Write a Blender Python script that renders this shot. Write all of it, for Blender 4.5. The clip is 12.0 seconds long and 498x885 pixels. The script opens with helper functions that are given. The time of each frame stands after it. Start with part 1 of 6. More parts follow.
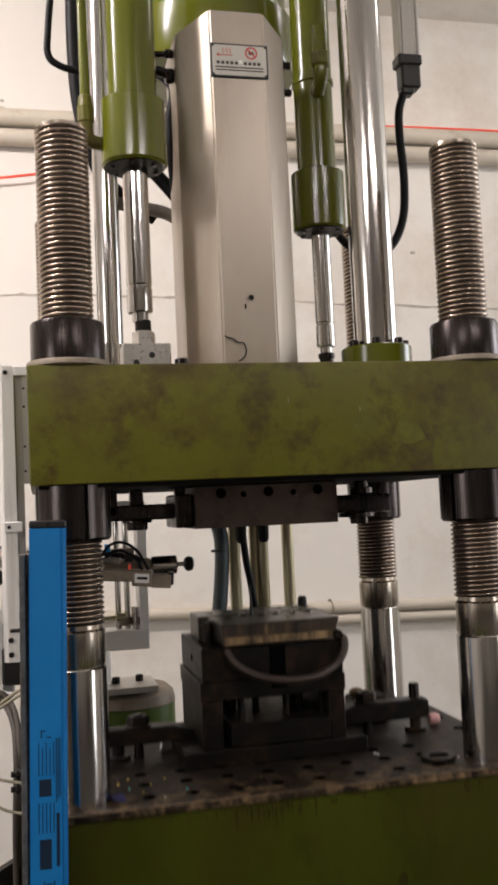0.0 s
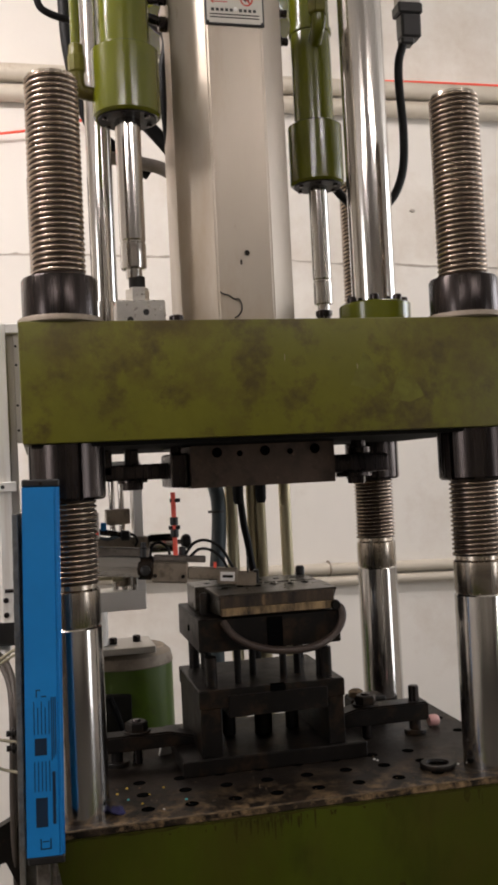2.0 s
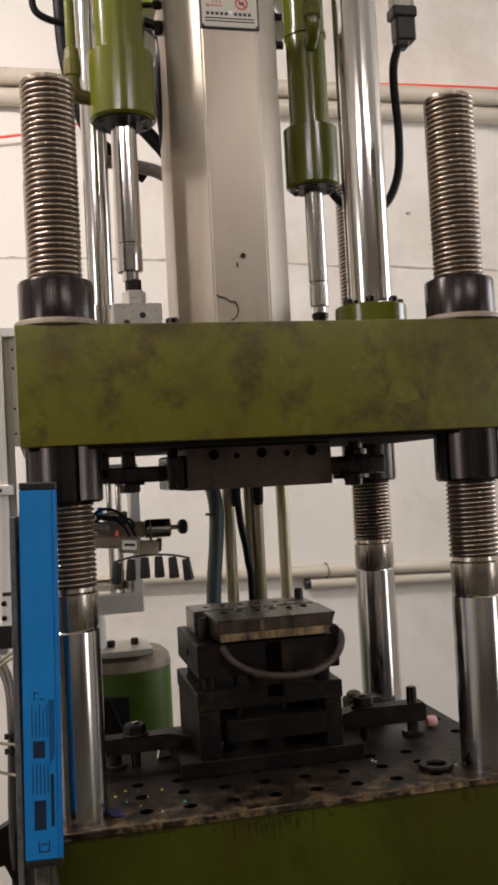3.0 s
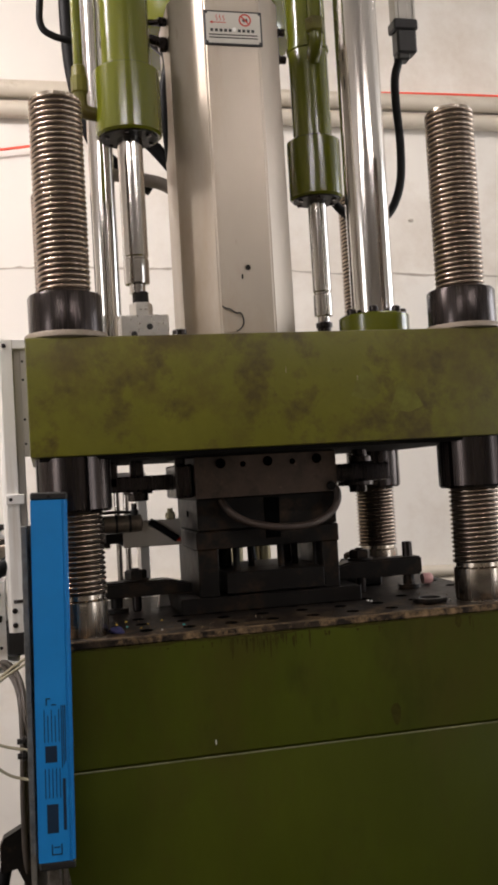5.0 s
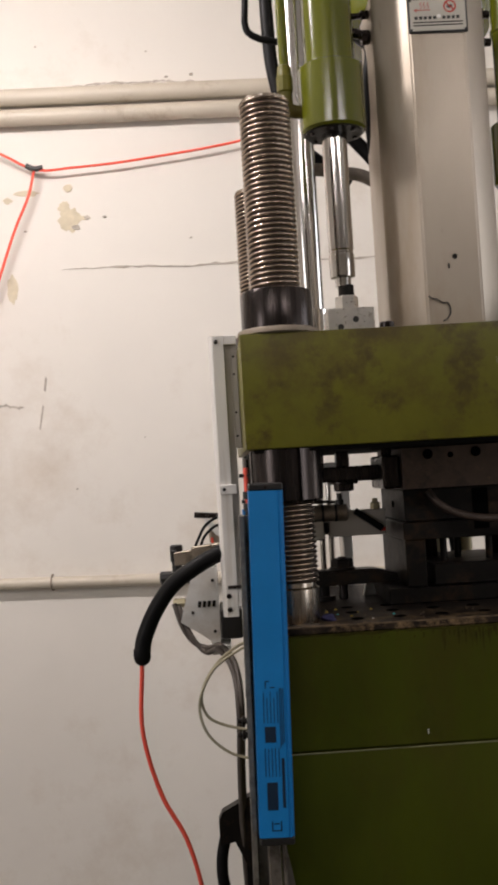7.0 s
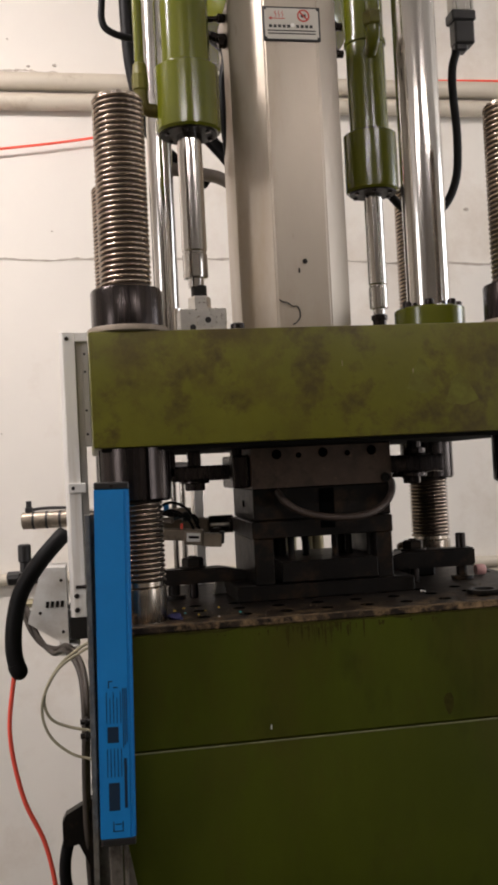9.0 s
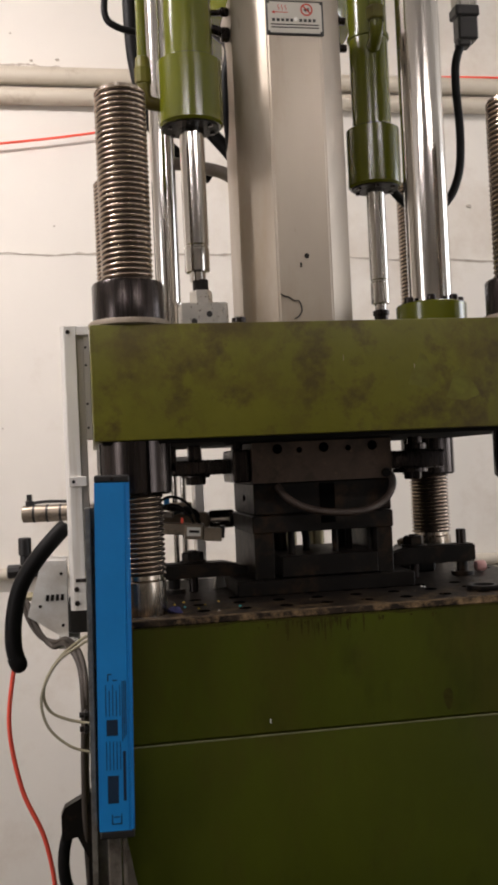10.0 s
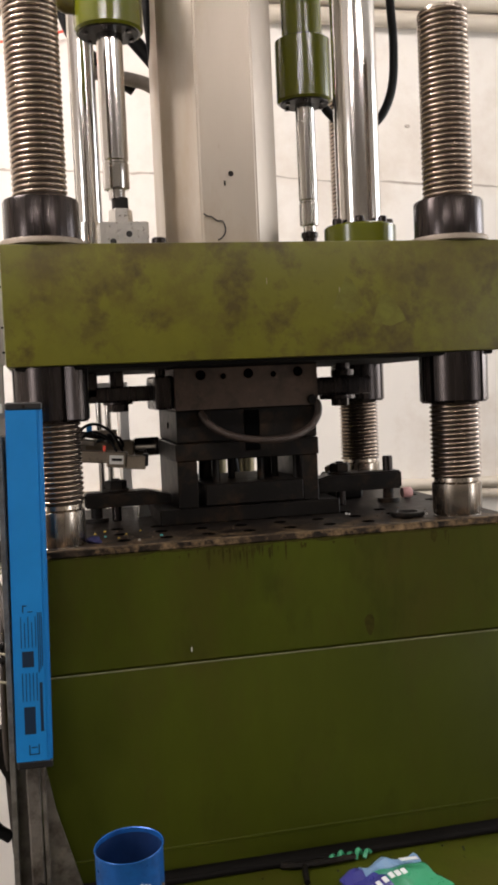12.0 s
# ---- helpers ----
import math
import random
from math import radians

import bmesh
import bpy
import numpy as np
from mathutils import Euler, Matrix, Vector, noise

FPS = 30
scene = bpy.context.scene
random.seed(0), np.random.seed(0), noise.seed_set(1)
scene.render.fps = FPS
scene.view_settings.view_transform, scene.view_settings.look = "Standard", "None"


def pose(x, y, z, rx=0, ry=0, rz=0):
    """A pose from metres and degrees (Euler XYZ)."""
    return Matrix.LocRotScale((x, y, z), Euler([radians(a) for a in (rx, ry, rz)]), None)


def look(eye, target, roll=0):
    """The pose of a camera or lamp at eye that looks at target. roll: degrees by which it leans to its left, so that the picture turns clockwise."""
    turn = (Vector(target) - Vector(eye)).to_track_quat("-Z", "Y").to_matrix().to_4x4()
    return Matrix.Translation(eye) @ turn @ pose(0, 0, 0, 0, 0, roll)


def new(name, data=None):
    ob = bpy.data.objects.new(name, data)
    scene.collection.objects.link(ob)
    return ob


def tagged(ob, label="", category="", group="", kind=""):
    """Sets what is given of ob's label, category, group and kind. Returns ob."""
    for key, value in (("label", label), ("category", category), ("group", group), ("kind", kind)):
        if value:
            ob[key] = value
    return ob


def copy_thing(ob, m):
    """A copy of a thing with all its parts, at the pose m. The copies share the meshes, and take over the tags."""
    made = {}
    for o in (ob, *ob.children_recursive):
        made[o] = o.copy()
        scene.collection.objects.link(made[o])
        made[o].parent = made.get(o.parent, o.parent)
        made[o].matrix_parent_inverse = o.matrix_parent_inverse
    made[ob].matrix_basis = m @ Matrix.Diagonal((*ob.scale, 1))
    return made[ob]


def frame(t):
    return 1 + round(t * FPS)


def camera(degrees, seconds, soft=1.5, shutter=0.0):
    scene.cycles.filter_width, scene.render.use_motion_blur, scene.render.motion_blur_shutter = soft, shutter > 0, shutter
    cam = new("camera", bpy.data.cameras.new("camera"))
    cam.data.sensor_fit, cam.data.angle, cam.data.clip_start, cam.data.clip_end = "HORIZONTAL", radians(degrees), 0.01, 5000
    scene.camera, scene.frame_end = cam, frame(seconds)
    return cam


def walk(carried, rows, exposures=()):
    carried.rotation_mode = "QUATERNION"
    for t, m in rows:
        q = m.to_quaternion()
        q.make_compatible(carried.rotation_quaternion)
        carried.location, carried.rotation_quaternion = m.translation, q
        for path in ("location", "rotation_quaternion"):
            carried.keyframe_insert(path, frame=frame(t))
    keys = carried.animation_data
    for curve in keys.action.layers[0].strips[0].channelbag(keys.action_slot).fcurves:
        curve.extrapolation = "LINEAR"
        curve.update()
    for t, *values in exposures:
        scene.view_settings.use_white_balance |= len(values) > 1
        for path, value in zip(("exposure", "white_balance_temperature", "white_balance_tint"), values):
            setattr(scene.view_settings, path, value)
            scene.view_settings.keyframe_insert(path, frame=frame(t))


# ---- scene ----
cam = camera(29.77, 12.0, soft=3.3, shutter=0.5)
PATH = [
    (0.0, pose(-0.0544, -1.4273, 1.5582, 93.845, 2.631, -12.770)),
    (0.5, pose(-0.0507, -1.4118, 1.5523, 93.235, 2.316, -12.738)),
    (1.0, pose(-0.0468, -1.4005, 1.5478, 91.807, 2.476, -13.075)),
    (1.5, pose(-0.0456, -1.4050, 1.5506, 91.608, 2.723, -13.000)),
    (2.0, pose(-0.0454, -1.4084, 1.5497, 91.667, 2.767, -12.811)),
    (2.5, pose(-0.0450, -1.4137, 1.5502, 91.854, 2.901, -12.848)),
    (3.0, pose(-0.0443, -1.4118, 1.5487, 91.829, 3.022, -12.926)),
    (5.0, pose(-0.0518, -1.4366, 1.5549, 92.117, 3.352, -12.629)),
    (5.5, pose(-0.0596, -1.4480, 1.5593, 92.017, 3.470, -9.735)),
    (6.0, pose(-0.0910, -1.4381, 1.5615, 91.512, 3.276, -4.936)),
    (6.5, pose(-0.1092, -1.4420, 1.5583, 91.629, 3.147, -1.314)),
    (7.0, pose(-0.1031, -1.4540, 1.5644, 91.935, 3.397, -1.789)),
    (7.5, pose(-0.0913, -1.4647, 1.5687, 92.210, 3.326, -4.177)),
    (9.5, pose(-0.0670, -1.4610, 1.5601, 91.307, 2.895, -10.028)),
    (10.0, pose(-0.0675, -1.4609, 1.5574, 91.309, 2.597, -9.562)),
    (10.5, pose(-0.0654, -1.4554, 1.5494, 90.780, 2.513, -9.023)),
    (11.0, pose(-0.0413, -1.4348, 1.5331, 89.163, 2.598, -9.781)),
    (11.5, pose(-0.0228, -1.4351, 1.5635, 87.204, 2.469, -12.134)),
    (12.0, pose(-0.0248, -1.4337, 1.5573, 86.616, 2.558, -12.902)),
]
LOOK = [(0.0, 0.06, 6550, 15), (3.0, 0.03, 6550, 15), (5.0, 0.12, 6550, 15), (6.0, -0.02, 6550, 15), (6.6, -0.28, 6550, 15), (7.5, -0.16, 6550, 15), (9.5, -0.09, 6550, 15), (10.4, -0.07, 6550, 15), (11.0, 0.12, 6550, 15), (12.0, 0.5, 6550, 15)]
walk(cam, PATH, LOOK)

# ---- light ----
world = bpy.data.worlds.new("world")
scene.world = world
world.use_nodes = True
_sky = world.node_tree.nodes.new("ShaderNodeTexSky")
_sky.sky_type, _sky.sun_disc = "NISHITA", False
_sky.sun_elevation, _sky.sun_rotation = radians(35), radians(60)
_bg = world.node_tree.nodes["Background"]
_bg.inputs["Strength"].default_value = 0.1
world.node_tree.links.new(_sky.outputs["Color"], _bg.inputs["Color"])
scene.view_settings.exposure = 0.0


def window_light(name, eye, target, w, h, power, colour):
    data = bpy.data.lights.new(name, "AREA")
    data.shape, data.size, data.size_y, data.energy, data.color = "RECTANGLE", w, h, power, colour
    lamp = new(name, data)
    lamp.matrix_world = look(eye, target)
    return lamp


window_light("window_light", (3.98, 0.5, 2.3), (0.0, 0.2, 1.8), 1.5, 1.65, 44, (0.95, 0.98, 1.0))
window_light("doorway_light", (3.98, -2.5, 1.32), (0.0, -0.3, 1.3), 0.75, 2.4, 24, (0.97, 0.99, 1.0))
window_light("window_light", (-2.98, -1.9, 2.1), (0.0, 0.2, 1.7), 0.7, 1.7, 24, (1.0, 0.97, 0.94))
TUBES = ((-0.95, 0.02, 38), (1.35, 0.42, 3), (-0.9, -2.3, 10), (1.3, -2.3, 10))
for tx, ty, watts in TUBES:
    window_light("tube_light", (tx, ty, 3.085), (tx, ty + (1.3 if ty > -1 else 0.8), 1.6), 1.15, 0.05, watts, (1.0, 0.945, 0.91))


# ---- materials ----
def material(name, colour, rough=0.5, metal=0.0, vary=0.15, scale=8.0, bump=0.0, bump_scale=120.0, dirt=None, dirt_amount=0.0,
             dirt_scale=5.0, coat=0.0, rough_vary=0.12, per_object=0.0, stretch=(1, 1, 1), spec=0.5, blot=None, wear=None):
    """Principled surface with two scales of colour variation, uneven gloss and fine relief."""
    m = bpy.data.materials.new(name)
    m.use_nodes = True
    nt = m.node_tree
    n, l = nt.nodes, nt.links
    b = n["Principled BSDF"]
    b.inputs["Metallic"].default_value = metal
    b.inputs["Specular IOR Level"].default_value = spec
    b.inputs["Coat Weight"].default_value = coat
    b.inputs["Coat Roughness"].default_value = 0.12
    tc = n.new("ShaderNodeTexCoord")
    mp = n.new("ShaderNodeMapping")
    mp.inputs["Scale"].default_value = stretch
    l.new(tc.outputs["Object"], mp.inputs["Vector"])

    def noise_tex(sc, detail=6.0, r=0.6):
        t = n.new("ShaderNodeTexNoise")
        t.inputs["Scale"].default_value, t.inputs["Detail"].default_value, t.inputs["Roughness"].default_value = sc, detail, r
        l.new(mp.outputs["Vector"], t.inputs["Vector"])
        return t.outputs["Fac"]

    def mix(fac, a, c, mode="MIX"):
        x = n.new("ShaderNodeMix")
        x.data_type, x.blend_type = "RGBA", mode
        for sock, v in ((x.inputs[0], fac), (x.inputs[6], a), (x.inputs[7], c)):
            if hasattr(v, "is_output"):
                l.new(v, sock)
            else:
                sock.default_value = v
        return x.outputs[2]

    def ramp(fac, lo, hi):
        r = n.new("ShaderNodeMapRange")
        r.inputs["From Min"].default_value, r.inputs["From Max"].default_value = lo, hi
        l.new(fac, r.inputs["Value"])
        return r.outputs["Result"]

    dark = tuple(c * (1 - vary) for c in colour) + (1,)
    light = tuple(min(1, c * (1 + vary)) for c in colour) + (1,)
    col = mix(ramp(noise_tex(scale), 0.3, 0.7), dark, light)
    col = mix(ramp(noise_tex(scale * 9), 0.25, 0.75), col, mix(0.5, col, tuple(c * (1 - vary * 0.9) for c in colour) + (1,)))
    if dirt:
        f = ramp(noise_tex(dirt_scale, 9.0, 0.7), 0.62 - dirt_amount * 0.35, 0.78 - dirt_amount * 0.25)
        col = mix(f, col, tuple(dirt) + (1,))
    if blot:
        # second, finer or coarser layer of stains: (colour, threshold, softness, scale)
        f2 = ramp(noise_tex(blot[3], 8.0, 0.66), blot[1], blot[1] + blot[2])
        col = mix(f2, col, tuple(blot[0]) + (1,))
    if wear:
        # rubbed zone that fades along y from one edge: (colour, y of full wear, y where it ends)
        sp = n.new("ShaderNodeSeparateXYZ")
        l.new(tc.outputs["Object"], sp.inputs["Vector"])
        zone = ramp(sp.outputs["Y"], wear[2], wear[1])
        cut = n.new("ShaderNodeMath")
        cut.operation = "MULTIPLY"
        l.new(zone, cut.inputs[0])
        l.new(ramp(noise_tex(24.0, 9.0, 0.75), 0.48, 0.64), cut.inputs[1])
        col = mix(cut.outputs[0], col, tuple(wear[0]) + (1,))
    if per_object:
        oi = n.new("ShaderNodeObjectInfo")
        col = mix(ramp(oi.outputs["Random"], 0.0, 1.0), col, mix(per_object, col, (0, 0, 0, 1)))
    l.new(col, b.inputs["Base Color"])
    rr = n.new("ShaderNodeMapRange")
    rr.inputs["To Min"].default_value, rr.inputs["To Max"].default_value = max(0.02, rough - rough_vary), min(1, rough + rough_vary)
    l.new(noise_tex(scale * 3.1), rr.inputs["Value"])
    l.new(rr.outputs["Result"], b.inputs["Roughness"])
    if bump:
        bp = n.new("ShaderNodeBump")
        bp.inputs["Strength"].default_value, bp.inputs["Distance"].default_value = bump, 0.002
        l.new(noise_tex(bump_scale, 4.0), bp.inputs["Height"])
        l.new(bp.outputs["Normal"], b.inputs["Normal"])
    return m


GREEN = material("olive_paint", (0.128, 0.122, 0.012), 0.42, vary=0.2, scale=5, bump=0.12, bump_scale=160, dirt=(0.08, 0.057, 0.012), dirt_amount=0.42, dirt_scale=7, spec=0.3, blot=((0.07, 0.05, 0.012), 0.525, 0.12, 12))
# darker copy of the olive paint: table and bed carry their shade in the colour
GREEN_SHADED = material("olive_paint_shaded", (0.05, 0.06, 0.0046), 0.45, vary=0.22, scale=4, bump=0.12, bump_scale=160, dirt=(0.05, 0.046, 0.006), dirt_amount=0.42, dirt_scale=6, stretch=(1, 1, 0.4), spec=0.13, blot=((0.03, 0.036, 0.003), 0.56, 0.22, 13))
PEDGREEN = material("pedestal_green_paint", (0.06, 0.105, 0.008), 0.4, vary=0.15, scale=6, dirt=(0.04, 0.045, 0.01), dirt_amount=0.3, dirt_scale=9, spec=0.3)
GREEN_WIPED = material("wiped_olive_paint", (0.142, 0.142, 0.022), 0.42, vary=0.14, scale=9, dirt=(0.1, 0.088, 0.014), dirt_amount=0.6, dirt_scale=24, spec=0.3)
GREEN_GLOSS = material("gloss_green_enamel", (0.115, 0.125, 0.006), 0.2, vary=0.1, scale=6, coat=0.25, rough_vary=0.06)
CHROME = material("hard_chrome", (0.64, 0.62, 0.595), 0.14, 1.0, vary=0.2, scale=60, rough_vary=0.07, stretch=(1, 1, 0.012), bump=0.22, bump_scale=50)
THREAD = material("steel_thread", (0.43, 0.355, 0.29), 0.23, 1.0, vary=0.12, scale=9, dirt=(0.2, 0.135, 0.09), dirt_amount=0.38, dirt_scale=5, rough_vary=0.05)
# dark tone painted into the thread grooves in place of occlusion
GROOVE_SHADE = material("shaded_thread_groove", (0.05, 0.037, 0.028), 0.45, 0.6, vary=0.25, scale=9)
# pale patchy colour that paints the highlight on the table's seam
SEAM_HIGHLIGHT = material("seam_highlight", (0.25, 0.24, 0.13), 0.5, 0.1, vary=0.4, scale=9, dirt=(0.05, 0.052, 0.008), dirt_amount=0.6, dirt_scale=5)
BLACKNUT = material("blackened_steel", (0.048, 0.04, 0.038), 0.27, 0.9, vary=0.45, scale=45, rough_vary=0.12, stretch=(1, 1, 0.03))
BAND = material("browned_steel", (0.5, 0.44, 0.37), 0.26, 1.0, vary=0.2, scale=40, stretch=(1, 1, 0.03))
STRUT = material("grimy_steel_strut", (0.2, 0.175, 0.15), 0.42, 0.5, vary=0.35, scale=24, bump=0.3, dirt=(0.06, 0.047, 0.036), dirt_amount=0.45, dirt_scale=26)
WASHER = material("dusty_steel_washer", (0.3, 0.25, 0.195), 0.6, 0.3, vary=0.2, scale=20, bump=0.1, dirt=(0.16, 0.12, 0.09), dirt_amount=0.35, dirt_scale=16)
DARKSTEEL = material("oily_dark_steel", (0.009, 0.0072, 0.006), 0.45, 0.2, vary=0.4, scale=14, bump=0.25, bump_scale=150, dirt=(0.042, 0.024, 0.012), dirt_amount=0.3, dirt_scale=24, spec=0.25)
DIESTEEL = material("brown_tool_steel", (0.1, 0.064, 0.044), 0.48, 0.2, vary=0.3, scale=24, bump=0.25, dirt=(0.045, 0.029, 0.02), dirt_amount=0.42, dirt_scale=26, blot=((0.16, 0.1, 0.062), 0.6, 0.12, 45))
RUSTLIP = material("rusted_plate_edge", (0.24, 0.16, 0.085), 0.6, 0.2, vary=0.25, scale=25, bump=0.3, dirt=(0.04, 0.027, 0.017), dirt_amount=0.75, dirt_scale=34)
LIPSTREAK = material("streaked_rusty_lip", (0.34, 0.23, 0.115), 0.6, 0.2, vary=0.3, scale=25, bump=0.3, dirt=(0.03, 0.02, 0.012), dirt_amount=0.55, dirt_scale=42, stretch=(1, 1, 0.3))
DARKLIP = material("dark_streaked_lip", (0.075, 0.048, 0.028), 0.55, 0.2, vary=0.35, scale=30, bump=0.3, dirt=(0.014, 0.01, 0.008), dirt_amount=0.6, dirt_scale=40, stretch=(1, 1, 0.25), blot=((0.2, 0.13, 0.065), 0.6, 0.1, 55))
PLATETOP = material("oiled_mould_plate", (0.09, 0.08, 0.062), 0.3, 0.6, vary=0.3, scale=18, bump=0.1, dirt=(0.04, 0.03, 0.025), dirt_amount=0.35, dirt_scale=30)
TABLETOP = material("worn_table_steel", (0.014, 0.01, 0.0075), 0.5, 0.15, vary=0.45, scale=16, bump=0.35, dirt=(0.085, 0.058, 0.035), dirt_amount=0.28, dirt_scale=9, spec=0.2, blot=((0.008, 0.006, 0.005), 0.54, 0.1, 18), wear=((0.34, 0.225, 0.12), -0.085, 0.07))
ALU = material("brushed_aluminium", (0.5, 0.475, 0.435), 0.4, 0.45, vary=0.05, scale=6, bump=0.04, stretch=(1, 1, 0.08), dirt=(0.45, 0.42, 0.36), dirt_amount=0.2, dirt_scale=9)
GUARD = material("dull_sheet_aluminium", (0.44, 0.385, 0.32), 0.42, 0.72, vary=0.1, scale=3, bump=0.05, bump_scale=90, stretch=(1, 1, 0.3), dirt=(0.36, 0.29, 0.21), dirt_amount=0.34, dirt_scale=5, blot=((0.3, 0.25, 0.19), 0.66, 0.12, 30))
RAILGREY = material("grimy_zinc_rail", (0.16, 0.147, 0.124), 0.6, 0.1, vary=0.35, scale=50, bump=0.2, dirt=(0.075, 0.065, 0.05), dirt_amount=0.4, dirt_scale=40)
FLAKEYELLOW = material("yellow_crumb", (0.55, 0.38, 0.05), 0.6, vary=0.1, scale=40)
FLAKECYAN = material("turquoise_crumb", (0.08, 0.5, 0.5), 0.5, vary=0.1, scale=40)
RAGBLUE = material("oily_violet_rag", (0.03, 0.028, 0.1), 0.8, vary=0.4, scale=60, bump=0.4, bump_scale=300)
SLUDGE = material("black_oil_sludge", (0.008, 0.008, 0.004), 0.35, vary=0.4, scale=30, bump=0.4, bump_scale=200)
POSTMETAL = material("brushed_post_aluminium", (0.88, 0.86, 0.82), 0.38, 0.15, vary=0.06, scale=30, rough_vary=0.1, stretch=(1, 1, 0.05), dirt=(0.66, 0.6, 0.52), dirt_amount=0.2, dirt_scale=30)
FOOTMETAL = material("machined_aluminium", (0.66, 0.64, 0.6), 0.3, 0.85, vary=0.12, scale=40, bump=0.05)
SLIDEMETAL = material("grey_slide_profile", (0.52, 0.505, 0.47), 0.3, 0.75, vary=0.12, scale=30, stretch=(0.1, 1, 1), dirt=(0.26, 0.22, 0.18), dirt_amount=0.25, dirt_scale=20)
ALU_BRIGHT = material("bright_aluminium", (0.9, 0.885, 0.85), 0.36, 0.12, vary=0.05, scale=9)
WHITEMETAL = material("white_painted_steel", (0.72, 0.71, 0.68), 0.45, vary=0.05, scale=9, dirt=(0.5, 0.45, 0.38), dirt_amount=0.2)
BLUE = material("blue_anodised_housing", (0.006, 0.215, 0.58), 0.36, 0.1, vary=0.1, scale=7, blot=((0.005, 0.15, 0.43), 0.64, 0.14, 24))
# matt black for the wiper strip and for the shade below the platen
MATTBLACK = material("matt_black", (0.008, 0.007, 0.006), 0.8, vary=0.3, scale=12, spec=0.08)
HOLE = material("deep_hole", (0.003, 0.003, 0.003), 1.0, vary=0.1, scale=20, spec=0.0)
BLACK = material("black_plastic", (0.015, 0.014, 0.014), 0.4, vary=0.2, scale=20)
RUBBER = material("black_rubber_hose", (0.005, 0.0048, 0.005), 0.5, vary=0.2, scale=30, spec=0.16)
HEATERHOSE = material("browned_heater_sleeve", (0.055, 0.036, 0.026), 0.5, 0.1, vary=0.35, scale=60, bump=0.4, bump_scale=500, dirt=(0.03, 0.016, 0.012), dirt_amount=0.3, dirt_scale=14)
GREYHOSE = material("grey_braided_hose", (0.2, 0.17, 0.145), 0.6, 0.1, vary=0.25, scale=60, bump=0.4, bump_scale=500)
CABLEBROWN = material("grimy_cable_sheath", (0.075, 0.062, 0.052), 0.5, vary=0.25, scale=40, spec=0.3)
BLUEHOSE = material("slate_blue_hose", (0.055, 0.075, 0.085), 0.5, vary=0.2, scale=20)
BRASS = material("yellow_passivated_pipe", (0.5, 0.45, 0.3), 0.36, 0.6, vary=0.12, scale=12, dirt=(0.33, 0.27, 0.12), dirt_amount=0.2)
RED = material("red_plastic_tube", (0.98, 0.115, 0.07), 0.4, vary=0.06, scale=20)
INK = material("dark_ink", (0.003, 0.018, 0.045), 0.5, vary=0.1, scale=30)
SIGNWHITE = material("sign_face", (0.6, 0.57, 0.5), 0.4, vary=0.04, scale=20)
SIGNRED = material("sign_red_print", (0.55, 0.06, 0.04), 0.5, vary=0.05, scale=20)
SIGNINK = material("sign_black_print", (0.03, 0.03, 0.03), 0.5, vary=0.05, scale=20)
GRIP = material("cast_gripper_metal", (0.33, 0.275, 0.215), 0.36, 0.6, vary=0.2, scale=25, dirt=(0.12, 0.095, 0.07), dirt_amount=0.3, dirt_scale=40)
DRIP = material("rust_drip", (0.04, 0.036, 0.005), 0.7, vary=0.5, scale=60, spec=0.1)
PINK = material("pink_plastic_cap", (0.65, 0.35, 0.33), 0.5, vary=0.08, scale=20)
CORD = material("beige_cord", (0.3, 0.27, 0.18), 0.6, vary=0.1, scale=30)
RUBBERPART = material("moulded_black_rubber", (0.008, 0.008, 0.008), 0.6, vary=0.2, scale=30)
PVC = material("yellowed_pvc_pipe", (0.55, 0.49, 0.4), 0.45, vary=0.06, scale=5, dirt=(0.35, 0.28, 0.2), dirt_amount=0.2, dirt_scale=8)
WALLPAINT = material("old_whitewash", (0.74, 0.70, 0.64), 0.85, vary=0.045, scale=1.6, bump=0.12, bump_scale=30, dirt=(0.6, 0.53, 0.45), dirt_amount=0.3, dirt_scale=1.5)
CRACK = material("crack_dirt", (0.46, 0.41, 0.35), 0.9, vary=0.3, scale=40)
STAIN = material("bare_plaster_patch", (0.6, 0.53, 0.39), 0.9, vary=0.15, scale=30)
CONCRETE = material("oily_grey_concrete", (0.13, 0.119, 0.106), 0.7, vary=0.3, scale=3, bump=0.2, bump_scale=60, dirt=(0.06, 0.054, 0.047), dirt_amount=0.4, dirt_scale=2)
GLASSBLUE = material("printed_blue_tin", (0.012, 0.125, 0.44), 0.32, 0.3, vary=0.25, scale=20, bump=0.1, bump_scale=90, dirt=(0.01, 0.07, 0.25), dirt_amount=0.35, dirt_scale=25)
# darker blue that holds the shade inside the open tin
TININSIDE = material("shaded_blue_tin_inside", (0.006, 0.03, 0.12), 0.5, 0.3, vary=0.3, scale=20)
BAGBLUE = material("bag_film_blue", (0.2, 0.33, 0.5), 0.3, vary=0.1, scale=20)
BAGGREEN = material("bag_film_green", (0.05, 0.32, 0.16), 0.3, vary=0.15, scale=20)
BAGNAVY = material("bag_film_navy", (0.05, 0.05, 0.25), 0.3, vary=0.15, scale=20)
BAGWHITE = material("bag_film_white", (0.7, 0.72, 0.72), 0.4, vary=0.04, scale=20)


